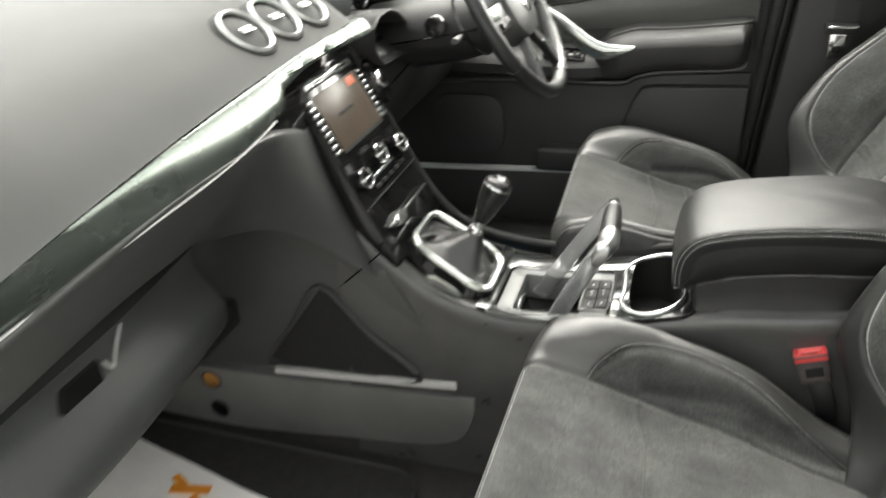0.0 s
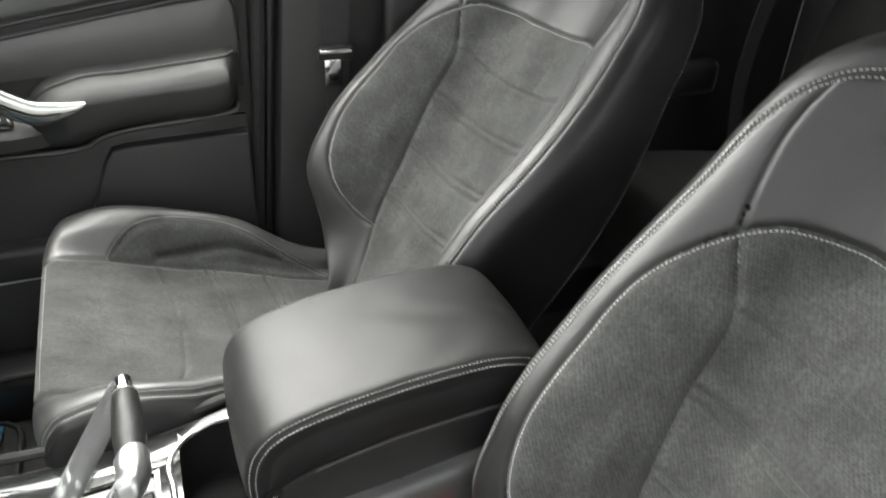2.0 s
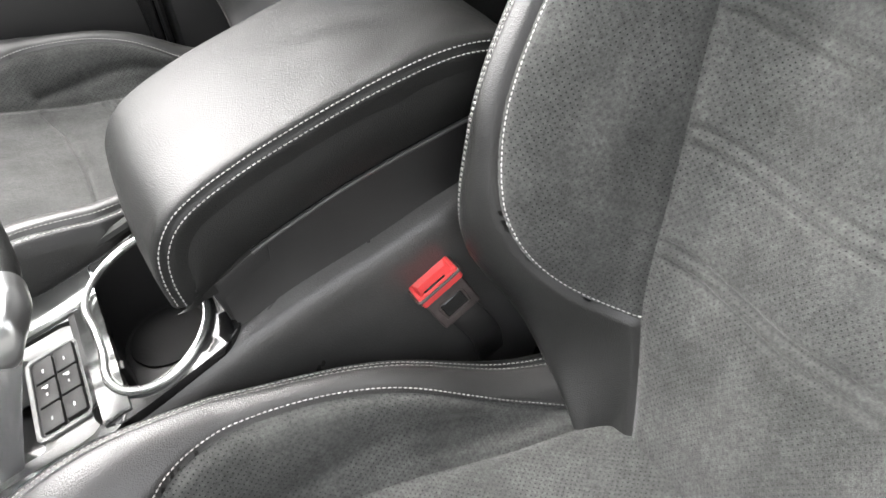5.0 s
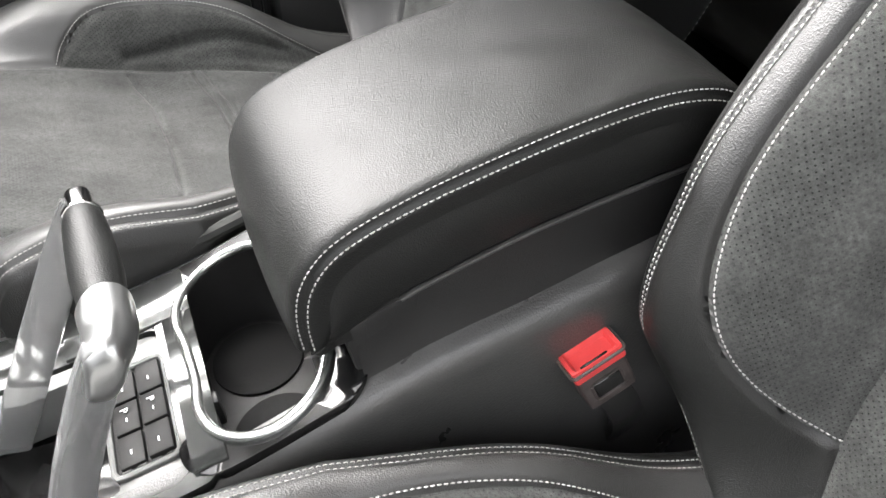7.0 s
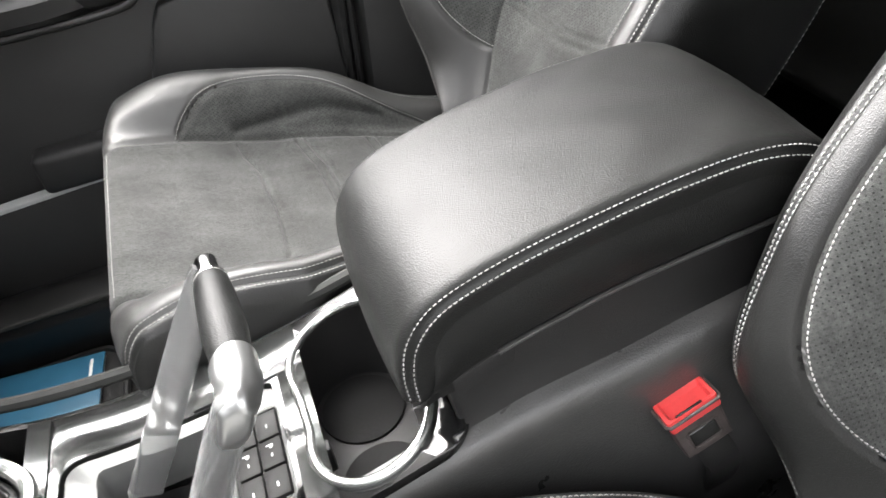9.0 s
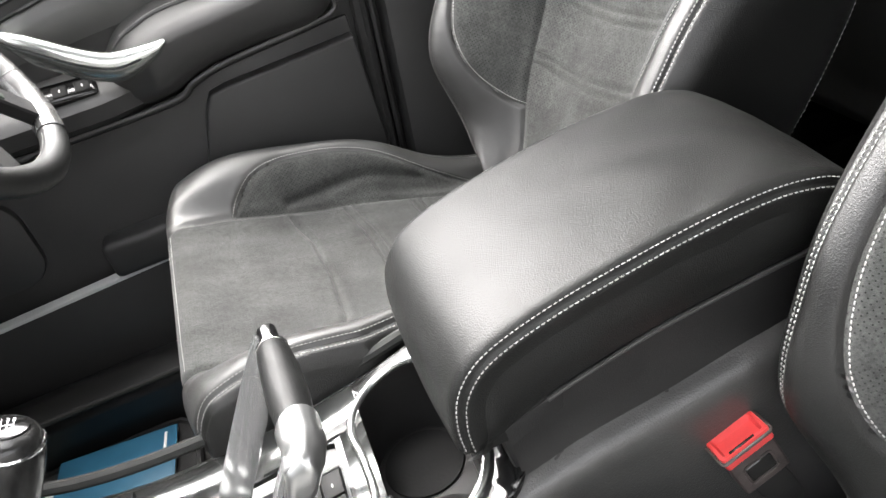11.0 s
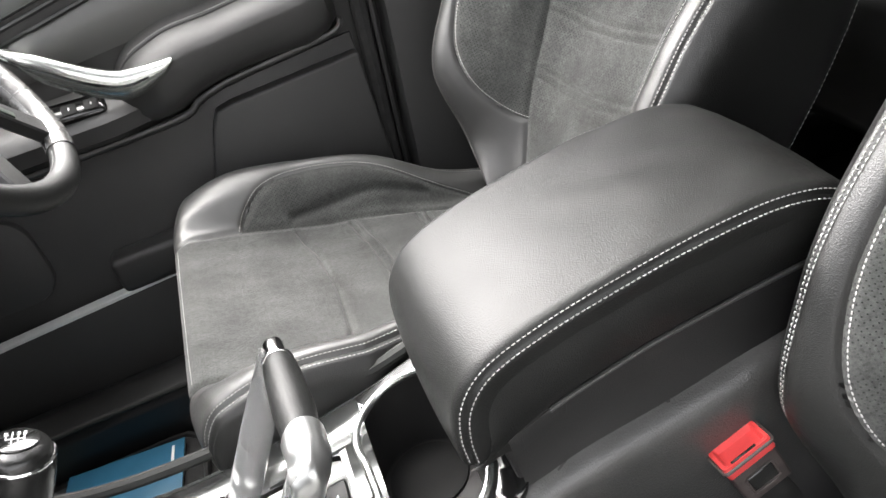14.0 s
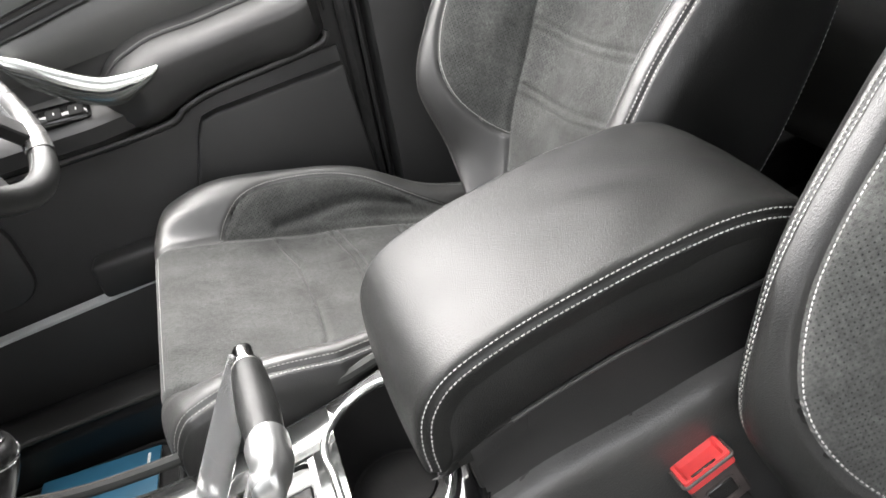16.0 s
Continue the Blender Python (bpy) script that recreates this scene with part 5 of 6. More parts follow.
rimpts = smooth_line([(-0.491, 0.378), (-0.56, 0.285), (-0.628, 0.190), (-0.605, 0.176), (-0.45, 0.192), (-0.305, 0.205), (-0.40, 0.290)], 4, True)
part("net_rim", tube([LEAN_NET @ Vector((x, -0.151, z)) for x, z in rimpts], 0.0045, 6, True), PANEL, foot)
part("pocket_lip", flat_bar([(-0.612, -0.160, 0.172), (-0.45, -0.160, 0.186), (-0.24, -0.158, 0.203)], 0.014, 0.012, (0, 0, 1)), LIPGREY, foot, "light grey pocket lip")
part("lower_panel", prism([tuple(p) for p in smooth_line([(-0.93, 0.14), (-0.62, 0.155), (-0.205, 0.181)], 4)] + [tuple(p) for p in smooth_line([(-0.205, 0.150), (-0.23, 0.085), (-0.30, 0.050), (-0.45, 0.03), (-0.66, 0.004), (-0.93, -0.02)], 4)], "y", -0.165, -0.12, 0.004), FOOTGREY, foot)
for x, z, mt in ((-0.771, 0.117, material("copper_plug", (0.45, 0.22, 0.06), 0.35, 0.6, var=0.3, var_scale=60)), (-0.767, 0.041, GLOSS)):
    m = Matrix.Translation((x, -0.164, z)) @ Matrix.Rotation(radians(90), 4, "X")
    part("plug", cyl(0.019, 0.0, 0.003, m, 24), mt, foot)
    part("plug_ring", tube([m @ Vector((0.021 * math.cos(a), 0.021 * math.sin(a), 0.002)) for a in np.linspace(0, 2 * math.pi, 24, endpoint=False)], 0.002, 6, True), PLASTIC, foot)

paper = thing("paper_mat", "white paper floor mat with orange print in the footwell", "paper mat")
PM = [[(x, y, 0.013 + 0.003 * math.sin(9 * x + 5 * y) + 0.002 * math.sin(23 * x)) for x in np.linspace(-1.0, -0.50, 26)] for y in np.linspace(-0.62, -0.268, 18)]
PM = [[(x, y + 0.005 - 0.22 * (x + 0.9), z) for x, y, z in r] for r in PM]
sheet = loft([*PM], False, False)
bmesh.ops.solidify(sheet, geom=sheet.faces[:], thickness=0.0006)
part("sheet", sheet, PAPER, paper)
for a, b_, w in (((-0.762, -0.338), (-0.728, -0.356), 0.016), ((-0.752, -0.368), (-0.675, -0.352), 0.020), ((-0.700, -0.372), (-0.65, -0.412), 0.016)):
    part("print_bar", flat_bar([(*a, 0.0195), (*b_, 0.0195)], w, 0.0012, (-(b_[1] - a[1]), b_[0] - a[0], 0)), ORANGE, paper)
mat_ = thing("floor_mat", "black carpet floor mat with a bound edge", "floor mat")
outline = rounded(-1.02, -0.30, -0.64, -0.20, 0.06)
part("mat", prism(outline, "z", 0.001, 0.008, 0.002), FLOORPILE, mat_)
part("binding", tube([(x, y, 0.008) for x, y in even(outline, 80)], 0.005, 6, True), PLASTIC, mat_)


# ---- driver's door ----
door = thing("door_1", "closed driver's door with black leather trim and silver pull handle", "car door", kind="structure")
DOORGREY = material("grey_door_top_skin", (0.14, 0.144, 0.14), 0.6, grain=0.25, scale=650, var=0.12, var_scale=9)


def ribbon(rows, name, mat, parent, label="", close=False):
    return part(name, loft(rows, False, close), mat, parent, label)


part("door_core", prism([(-1.0, 0.06), (0.236, 0.06), (0.262, 0.80), (0.268, 0.855), (-0.9, 0.68)], "y", 0.728, 0.79, 0.004), DOORPLASTIC, door)
# grey upper skin, its lower edge rising to the rear
UP = smooth_line([(-0.95, 0.60), (-0.60, 0.660), (-0.25, 0.722), (0.05, 0.772), (0.262, 0.798)], 6)
rows = []
for k, y, dz in ((0, 0.728, -0.004), (1, 0.712, 0.0), (2, 0.704, 0.012), (3, 0.700, 0.03), (4, 0.702, 0.05), (5, 0.706, 0.085), (6, 0.716, 0.112), (7, 0.745, 0.122)):
    rows.append([(x, y, z + dz) for x, z in UP])
ribbon(rows, "upper_skin", DOORGREY, door, "grey soft door top")
part("upper_seam", tube([(x, 0.711, z - 0.012) for x, z in UP], 0.0035, 6), PLASTIC, door)
part("upper_lip", tube([(x, 0.712, z - 0.030) for x, z in UP], 0.0028, 6), SOFT, door)
SPEAR = material("dark_polished_metal", (0.38, 0.38, 0.37), 0.15, 0.9, var=0.2, var_scale=15)
# silver spear let into the upper skin
S0 = smooth_line([(-0.262, 0.752), (-0.235, 0.776), (-0.16, 0.795), (-0.02, 0.810), (0.128, 0.8195)], 6)
S1 = smooth_line([(-0.262, 0.750), (-0.20, 0.760), (-0.10, 0.778), (0.02, 0.799), (0.128, 0.8185)], 6)
rows = [[(a[0], 0.705, a[1] + 0.003) for a in S0], [(a[0], 0.6975, a[1]) for a in S0], [((a[0] + b[0]) / 2, 0.694, (a[1] + b[1]) / 2) for a, b in zip(S0, S1)], [(b[0], 0.6965, b[1]) for b in S1], [(b[0], 0.705, b[1] - 0.003) for b in S1]]
ribbon(rows, "silver_spear", SPEAR, door, "polished silver door inlay")
# leather insert, dished, with a rounded rear end
rows = []
for f in np.linspace(0, 1, 12):
    row = []
    for x in np.linspace(-0.55, 0.238, 40):
        top = float(np.interp(x, [p[0] for p in UP], [p[1] for p in UP])) - 0.028
        r = min(1.0, max(0.0, (0.238 - x) / 0.03))
        top -= 0.016 * (1 - math.sqrt(1 - (1 - r) ** 2))
        low = 0.64 + 0.06 * (x + 0.1)
        row.append((x, 0.716 - 0.008 * math.sin(math.pi * f) * r, top * (1 - f) + low * f))
    rows.append(row)
ribbon(rows, "insert", DOORSKIN, door, "black leather door insert")
part("insert_edge", tube(smooth_line([(-0.2, 0.711, 0.700), (0.05, 0.711, 0.742), (0.20, 0.711, 0.766), (0.232, 0.711, 0.752), (0.238, 0.711, 0.70), (0.236, 0.711, 0.60)], 6), 0.003, 6), PLASTIC, door)
DOORPAD = crease(material("charcoal_door_pad_leather", (0.034, 0.0335, 0.033), 0.38, spec=0.55, grain=0.14, scale=850, kind="voronoi", var=0.2, var_scale=7, rough_var=0.06))
# padded armrest with a seam
rows, seam_line, seam_n = [], [], []
AX = np.linspace(-0.14, 0.226, 44)
for y, f, dz in ((0.716, 0.0, 0.012), (0.700, 0.0, 0.006), (0.688, 0.03, 0.002), (0.672, 0.12, 0.002), (0.658, 0.24, 0.002), (0.653, 0.30, 0.0), (0.6525, 0.36, 0.0), (0.656, 0.52, 0.0), (0.662, 0.72, 0.0), (0.676, 0.9, 0.0), (0.700, 1.0, 0.0), (0.722, 1.0, -0.004)):
    row = []
    for x in AX:
        top = float(curve([(-0.14, 0.575), (-0.10, 0.618), (-0.05, 0.640), (0.05, 0.648), (0.226, 0.664)], np.array(x)))
        low = float(curve([(-0.14, 0.520), (-0.06, 0.520), (0.0, 0.540), (0.10, 0.550), (0.20, 0.557), (0.226, 0.575)], np.array(x)))
        e = min(1.0, (0.228 - x) / 0.02)
        e2 = min(1.0, (x + 0.145) / 0.08)
        yy = 0.716 - (0.716 - y) * math.sqrt(max(e, 0.05)) * math.sqrt(max(e2, 0.02))
        row.append((x, yy, top * (1 - f) + low * f + dz))
    rows.append(row)
ribbon(rows, "armrest_pad", DOORPAD, door, "black leather door armrest")
ROLL = [Vector(rows[2][i]) for i in range(2, 44)]
part("pad_piping", tube([tuple(v + Vector((0, 0.001, 0.001))) for v in ROLL], 0.0024, 8), DOORPAD, door)
seam_line = [Vector(rows[2][i]) for i in range(6, 44)]
stitches("stitching", [tuple(v + Vector((0, -0.001, 0.005))) for v in seam_line], [(0, -0.6, 0.8)], door)
stitches("stitching", [tuple(v + Vector((0, -0.003, -0.006))) for v in seam_line], [(0, -0.8, 0.6)], door)
LOWLINE = smooth_line([(-0.60, 0.500), (-0.30, 0.512), (-0.07, 0.514), (-0.02, 0.532), (0.04, 0.544), (0.20, 0.556), (0.226, 0.575)], 6)
part("lower_bead", tube([(x, 0.688, z) for x, z in LOWLINE], 0.005, 8), DOORPAD, door)
rows = [[(x, y, z + dz) for x, z in LOWLINE] for y, dz in ((0.690, 0.0), (0.704, -0.012), (0.726, -0.016))]
ribbon(rows, "lower_roll", DOORPLASTIC, door)
# switch ledge ahead of the armrest
rows = []
for y, dz in ((0.716, 0.085), (0.690, 0.066), (0.672, 0.055), (0.662, 0.04), (0.668, 0.015), (0.690, 0.0)):
    rows.append([(x, min(0.722, y + 0.010 * max(0, -(x + 0.3)) + 0.35 * max(0.0, x + 0.15)), 0.514 + dz + 0.05 * (-(x + 0.12)) * 0.3) for x in np.linspace(-0.50, -0.02, 22)])
ribbon(rows, "switch_ledge", DOORPAD, door)
pod_m = Matrix.Translation((-0.192, 0.683, 0.583)) @ Matrix.Rotation(radians(36), 4, "X") @ Matrix.Rotation(radians(6), 4, "Y")
part("switch_pod", box((-0.06, -0.018, -0.006), (0.045, 0.018, 0.003), 0.008, 3, pod_m), GLOSS, door)
for k in range(3):
    sw = part("window_switch", box((-0.05 + 0.032 * k, -0.010, 0.0), (-0.028 + 0.032 * k, 0.010, 0.006), 0.003, 2, pod_m), KEYBLACK, door)
    part("symbol", box((-0.0395 + 0.032 * k, -0.0025, 0.0055), (-0.0375 + 0.032 * k, 0.0025, 0.0064), 0.0004, 1, pod_m), WHITE, sw)
# pull handle: a broad silver blade with a dark groove, cut off aslant at its rear tip
H_TOP = [(-0.275, 0.726), (-0.224, 0.693), (-0.195, 0.678), (-0.166, 0.658), (-0.137, 0.638), (-0.111, 0.624), (-0.072, 0.618), (-0.029, 0.616)]
H_LOW = [(-0.275, 0.706), (-0.245, 0.680), (-0.227, 0.663), (-0.214, 0.645), (-0.187, 0.621), (-0.145, 0.591), (-0.102, 0.576), (-0.074, 0.581), (-0.050, 0.590), (-0.036, 0.599), (-0.029, 0.608)]
H_OUT = [(-0.275, 0.690), (-0.235, 0.664), (-0.19, 0.652), (-0.10, 0.646), (-0.029, 0.646)]
rows = []
for x in np.linspace(-0.275, -0.029, 44):
    hi, lo, y = (float(curve(c, np.array(x))) for c in (H_TOP, H_LOW, H_OUT))
    rows.append([Vector((x, y + dy, hi + (lo - hi) * u)) for u, dy in ((0.0, 0.008), (0.02, 0.003), (0.08, 0.0), (0.34, -0.003), (0.42, -0.0032), (0.44, -0.0005), (0.50, -0.0005), (0.52, -0.0028), (0.62, -0.002), (0.86, 0.005), (1.0, 0.012), (0.5, 0.018))])
handle = part("pull_handle", loft(rows), SILVER, door, "satin silver pull handle")
part("handle_groove", tube([r[5].lerp(r[6], 0.5) for r in rows[8:-7]], 0.0018, 6), GLOSS, handle)
# lower door: recess, pocket panel, bin
part("lower_card", prism([(-0.95, 0.10), (0.236, 0.10), (0.240, 0.54), (0.0, 0.53), (-0.05, 0.50), (-0.95, 0.49)], "y", 0.722, 0.74, 0.004), DOORPLASTIC, door)
part("pocket_panel", prism([(-0.105, 0.27), (-0.024, 0.475), (-0.008, 0.500), (0.02, 0.505), (0.238, 0.512), (0.238, 0.20), (-0.10, 0.20)], "y", 0.694, 0.730, 0.005, 3), DOORPLASTIC, door)
part("speaker", prism(rounded(-0.56, -0.36, 0.30, 0.46, 0.05), "y", 0.706, 0.73, 0.004), DOORPLASTIC, door)
part("bin_grip", box((-0.27, 0.672, 0.27), (-0.08, 0.725, 0.335), 0.012, 3), DOORPLASTIC, door)
part("bin_wall", prism([(-0.95, 0.04), (0.20, 0.04), (0.20, 0.275), (-0.20, 0.268), (-0.95, 0.235)], "y", 0.682, 0.692, 0.003), DOORPLASTIC, door)
BINLIP = material("satin_grey_metal", (0.58, 0.59, 0.58), 0.4, 0.15, var=0.1, var_scale=12)
part("bin_lip", flat_bar([(-0.95, 0.692, 0.240), (-0.55, 0.692, 0.253), (-0.20, 0.692, 0.269), (0.10, 0.692, 0.275)], 0.020, 0.010, (0, 1, 0.1)), BINLIP, door, "satin silver door bin lip")

# ---- door pillar, seal and belt ----
pillar = thing("pillar_b", "black plastic door pillar trim", "pillar", kind="structure")
SEC = [(0.285, 0.760), (0.287, 0.722), (0.296, 0.706), (0.315, 0.700), (0.40, 0.700), (0.47, 0.705), (0.50, 0.73), (0.50, 0.80)]
part("trim", loft([[(x + 0.085 * (z - 0.45), y - 0.05 * max(0, z - 0.8), z) for x, y in SEC] for z in np.linspace(0.05, 1.25, 14)], False, False), DOORPLASTIC, pillar)
part("gap_filler", prism([(0.20, 0.05), (0.30, 0.05), (0.40, 1.22), (0.27, 1.22), (0.255, 0.80)], "y", 0.736, 0.785, 0.0), CARPET, pillar)
part("seal", tube([(0.255 + 0.085 * (z - 0.45), 0.722, z) for z in np.linspace(0.06, 1.2, 14)], 0.013, 8), CARPET, pillar)
part("seal_lip", tube([(0.275 + 0.085 * (z - 0.45), 0.712, z) for z in np.linspace(0.06, 1.2, 14)], 0.006, 6), PLASTIC, pillar)
belt = thing("seat_belt", "black seat belt with its tongue hanging on the pillar", "seat belt")
WEB = material("black_belt_webbing", (0.02, 0.02, 0.02), 0.75, grain=0.6, scale=700, var=0.3, var_scale=50)
part("webbing", flat_bar([(0.410 + 0.085 * (z - 0.66), 0.690, z) for z in np.linspace(0.655, 1.20, 8)], 0.048, 0.002, (1, 0, 0)), WEB, belt)
part("webbing", flat_bar([(0.412 + 0.02 * (0.65 - z), 0.692, z) for z in np.linspace(0.645, 0.10, 8)], 0.046, 0.002, (1, 0, 0)), WEB, belt)
part("tongue_grip", box((-0.034, -0.007, -0.012), (0.034, 0.007, 0.014), 0.004, 2, Matrix.Translation((0.408, 0.684, 0.655))), PLASTIC, belt)
part("tongue_bar", box((-0.030, -0.009, 0.002), (0.030, -0.006, 0.008), 0.001, 1, Matrix.Translation((0.408, 0.684, 0.655))), CHROME, belt)
plate = part("tongue", box((-0.016, -0.002, -0.062), (0.016, 0.002, -0.010), 0.002, 2, Matrix.Translation((0.402, 0.680, 0.655))), CHROME, belt, "bright steel belt tongue")
part("tongue_hole", box((-0.009, -0.0035, -0.050), (0.009, -0.0015, -0.036), 0.001, 1, Matrix.Translation((0.402, 0.680, 0.655))), GLOSS, plate)


# ---- driver's side of the dash ----
TILT_W = radians(31.3)
WUP = Vector((-math.sin(TILT_W), 0, math.cos(TILT_W)))
WN = Vector((math.cos(TILT_W), 0, math.sin(TILT_W)))
WC = Vector((-0.2485, 0.338, 0.7636))


def wheel_pt(a, r, h=0.0):
    """a: degrees from the top, turning towards the door."""
    a = radians(a)
    return WC + Vector((0, 1, 0)) * (r * math.sin(a)) + WUP * (r * math.cos(a)) + WN * h


wheel = thing("steering_wheel", "black leather steering wheel with silver spoke inserts", "steering wheel")
part("rim", tube([wheel_pt(a, 0.180) for a in range(0, 360, 5)], 0.0155, 12, True, up=tuple(WN)), LEATHER, wheel, "stitched black leather rim")
# paler, glossier leather on this stretch; the rim's highlight is in its colour
PALEGRIP = crease(material("highlight_rim_leather", (0.05, 0.05, 0.049), 0.24, spec=0.7, grain=0.2, scale=700, kind="voronoi", var=0.5, var_scale=40, rough_var=0.06), 160, 0.4)
for a0, a1 in ((92, 127.6), (128.4, 161)):
    part("rim_grip", tube([wheel_pt(a, 0.180) for a in np.linspace(a0, a1, 14)], 0.0164, 14, up=tuple(WN)), PALEGRIP, wheel, "glossy leather grip, paler in colour for the rim's highlight")
for a0, a1 in ((92, 160), (240, 300), (165, 195)):
    arc = [wheel_pt(a, 0.1645, 0.001) for a in range(a0, a1, 3)]
    stitches("stitching", [tuple(p) for p in arc], [tuple(WN)], wheel, lift=0.001)
part("cross_stitching", tube([wheel_pt(98 + 1.3 * k, 0.1655 + (0.004 if k % 2 else -0.0005), 0.009 if k % 2 else 0.003) for k in range(47)], 0.0006, 5), THREAD, wheel)
for a in (128, 161.5, 242):
    part("rim_joint", tube([wheel_pt(a, 0.180) + (wheel_pt(a, 1) - WC).normalized() * (0.0158 * math.cos(k)) + WN * (0.0158 * math.sin(k)) for k in np.linspace(0, 2 * math.pi, 20, endpoint=False)], 0.001, 5, True), PLASTIC, wheel)
HUBGREY = material("satin_grey_hub_skin", (0.045, 0.046, 0.045), 0.42, grain=0.1, scale=700, var=0.15, var_scale=20)
hubring = even(rounded(-0.075, 0.075, -0.065, 0.06, 0.045), 40)
part("hub", loft([[WC + Vector((0, 1, 0)) * (u * k) + WUP * (v * k) + WN * h for u, v in hubring] for k, h in ((0.85, -0.055), (1.0, -0.02), (1.0, 0.0), (0.9, 0.018), (0.6, 0.028), (0.05, 0.031))]), HUBGREY, wheel, "grey airbag hub")
part("hub_badge", cyl(0.022, 0.028, 0.033, Matrix.Translation(WC) @ WN.to_track_quat("Z", "Y").to_matrix().to_4x4(), 28), CHROME, wheel, "plain round chrome badge")
for a in (88, 272, 150, 210):
    sp = part("spoke", flat_bar([wheel_pt(a, 0.06, 0.0), wheel_pt(a, 0.11, 0.002), wheel_pt(a, 0.172, 0.0)], 0.050 if a in (88, 272) else 0.030, 0.016, tuple(wheel_pt(a + 90, 1) - WC)), PLASTIC, wheel)
    r0, r1, w = (0.128, 0.162, 0.018) if a in (88, 272) else (0.100, 0.124, 0.009)
    part("spoke_insert", flat_bar([wheel_pt(a + 3, r0, 0.010), wheel_pt(a + 3, r1, 0.009)], w, 0.005, tuple(wheel_pt(a + 90, 1) - WC)), STRIPMETAL, sp, "satin silver spoke insert")
    if a in (88, 272):
        for k in range(2):
            part("spoke_key", flat_bar([wheel_pt(a - 6, 0.09 + 0.03 * k, 0.011), wheel_pt(a - 6, 0.112 + 0.03 * k, 0.011)], 0.012, 0.006, tuple(wheel_pt(a + 90, 1) - WC)), PLASTIC, sp)

column = thing("steering_column", "grey plastic steering column shroud with stalks", "steering column")
rows = []
for f, ry, rz in ((0.0, 0.060, 0.055), (0.15, 0.074, 0.068), (0.4, 0.080, 0.074), (0.7, 0.084, 0.076), (1.0, 0.086, 0.076)):
    c = WC + WN * -0.055 + Vector((-0.97, 0, -0.16)) * (0.22 * f)
    rows.append([c + Vector((0, 1, 0)) * (ry * math.cos(a)) + WUP * (rz * math.sin(a) + 0.004) for a in np.linspace(0, 2 * math.pi, 36, endpoint=False)])
SHROUD = material("dark_grey_shroud", (0.012, 0.012, 0.012), 0.55, spec=0.3, grain=0.2, scale=700, var=0.2, var_scale=15)
part("shroud", loft(rows), SHROUD, column)
part("shroud_gap", tube([r * 1.0 for r in [Vector(q) for q in rows[1]]], 0.003, 6, True), GLOSS, column)
part("shroud_seam", tube([r[18] + Vector((0, -0.001, 0)) for r in rows], 0.002, 6), GLOSS, column)
key_m = Matrix.Translation(WC + WN * -0.055 + Vector((-0.085, -0.084, 0.012)))
part("stalk_boot", cyl(0.022, -0.004, 0.016, key_m @ Matrix.Rotation(radians(90), 4, "X"), 24, 0.004), GLOSS, column)
for sg in (-1, 1):
    base = WC + WN * (-0.10) + Vector((0, sg * 0.07, 0.01))
    part("stalk", tube(smooth_line([base, base + Vector((0.01, sg * 0.05, 0.012)), base + Vector((0.02, sg * 0.11, 0.02))], 5), 0.008, 8, flat=0.7), PLASTIC, column)

facia = thing("driver_facia", "dark driver's side dashboard with hooded instruments", "dashboard")
ARCH_Y = np.linspace(-1, 1, 31)


def hood(x, grow, drop=0.0):
    out = []
    for u in ARCH_Y:
        a = math.pi * (u + 1) / 2
        out.append((x, 0.362 - (0.222 + grow) * math.cos(a), 0.735 + (0.135 + grow) * math.sin(a) ** 0.8 - drop))
    return out


part("hood_skin", loft([hood(-0.92, 0.035), hood(-0.74, 0.032), hood(-0.60, 0.024), hood(-0.53, 0.012, 0.0), hood(-0.515, 0.0), hood(-0.53, -0.012), hood(-0.64, -0.025)], False, False), SOFT, facia, "grey instrument hood")
part("dial_backing", prism([(y, z) for _, y, z in hood(0, -0.02)], "x", -0.66, -0.64, 0.0), GLOSS, facia, "black instrument panel")
DIALRED = material("red_dial_marks", (0.4, 0.02, 0.02), 0.5, var=0.1, var_scale=30)
for y in (0.29, 0.46):
    dial = part("dial", tube([(-0.636, y + 0.058 * math.cos(a), 0.785 + 0.058 * math.sin(a)) for a in np.linspace(0, 2 * math.pi, 36, endpoint=False)], 0.003, 6, True), SILVER, facia, "silver dial ring")
    for k in range(11):
        a = radians(220 - 26 * k)
        part("tick", flat_bar([(-0.637, y + 0.045 * math.cos(a), 0.785 + 0.045 * math.sin(a)), (-0.637, y + 0.052 * math.cos(a), 0.785 + 0.052 * math.sin(a))], 0.002, 0.001, (0, -math.sin(a), math.cos(a))), DIALRED if k > 8 else WHITE, dial)
part("cluster_floor", prism([(-0.66, 0.735), (-0.50, 0.725), (-0.49, 0.705), (-0.66, 0.70)], "y", 0.21, 0.54, 0.004), GLOSS, facia)
part("outer_top", prism([tuple(p) for p in smooth_line([(-1.15, 0.82), (-0.9, 0.86), (-0.65, 0.855), (-0.52, 0.80), (-0.46, 0.765), (-0.45, 0.74)], 5)] + [(-0.5, 0.70), (-1.1, 0.70)], "y", 0.545, 0.725, 0.006), SOFT, facia)
part("under_hood_top", prism([tuple(p) for p in smooth_line([(-1.15, 0.82), (-0.9, 0.86), (-0.68, 0.86)], 5)] + [(-0.68, 0.70), (-1.1, 0.70)], "y", 0.14, 0.545, 0.006), SOFT, facia)
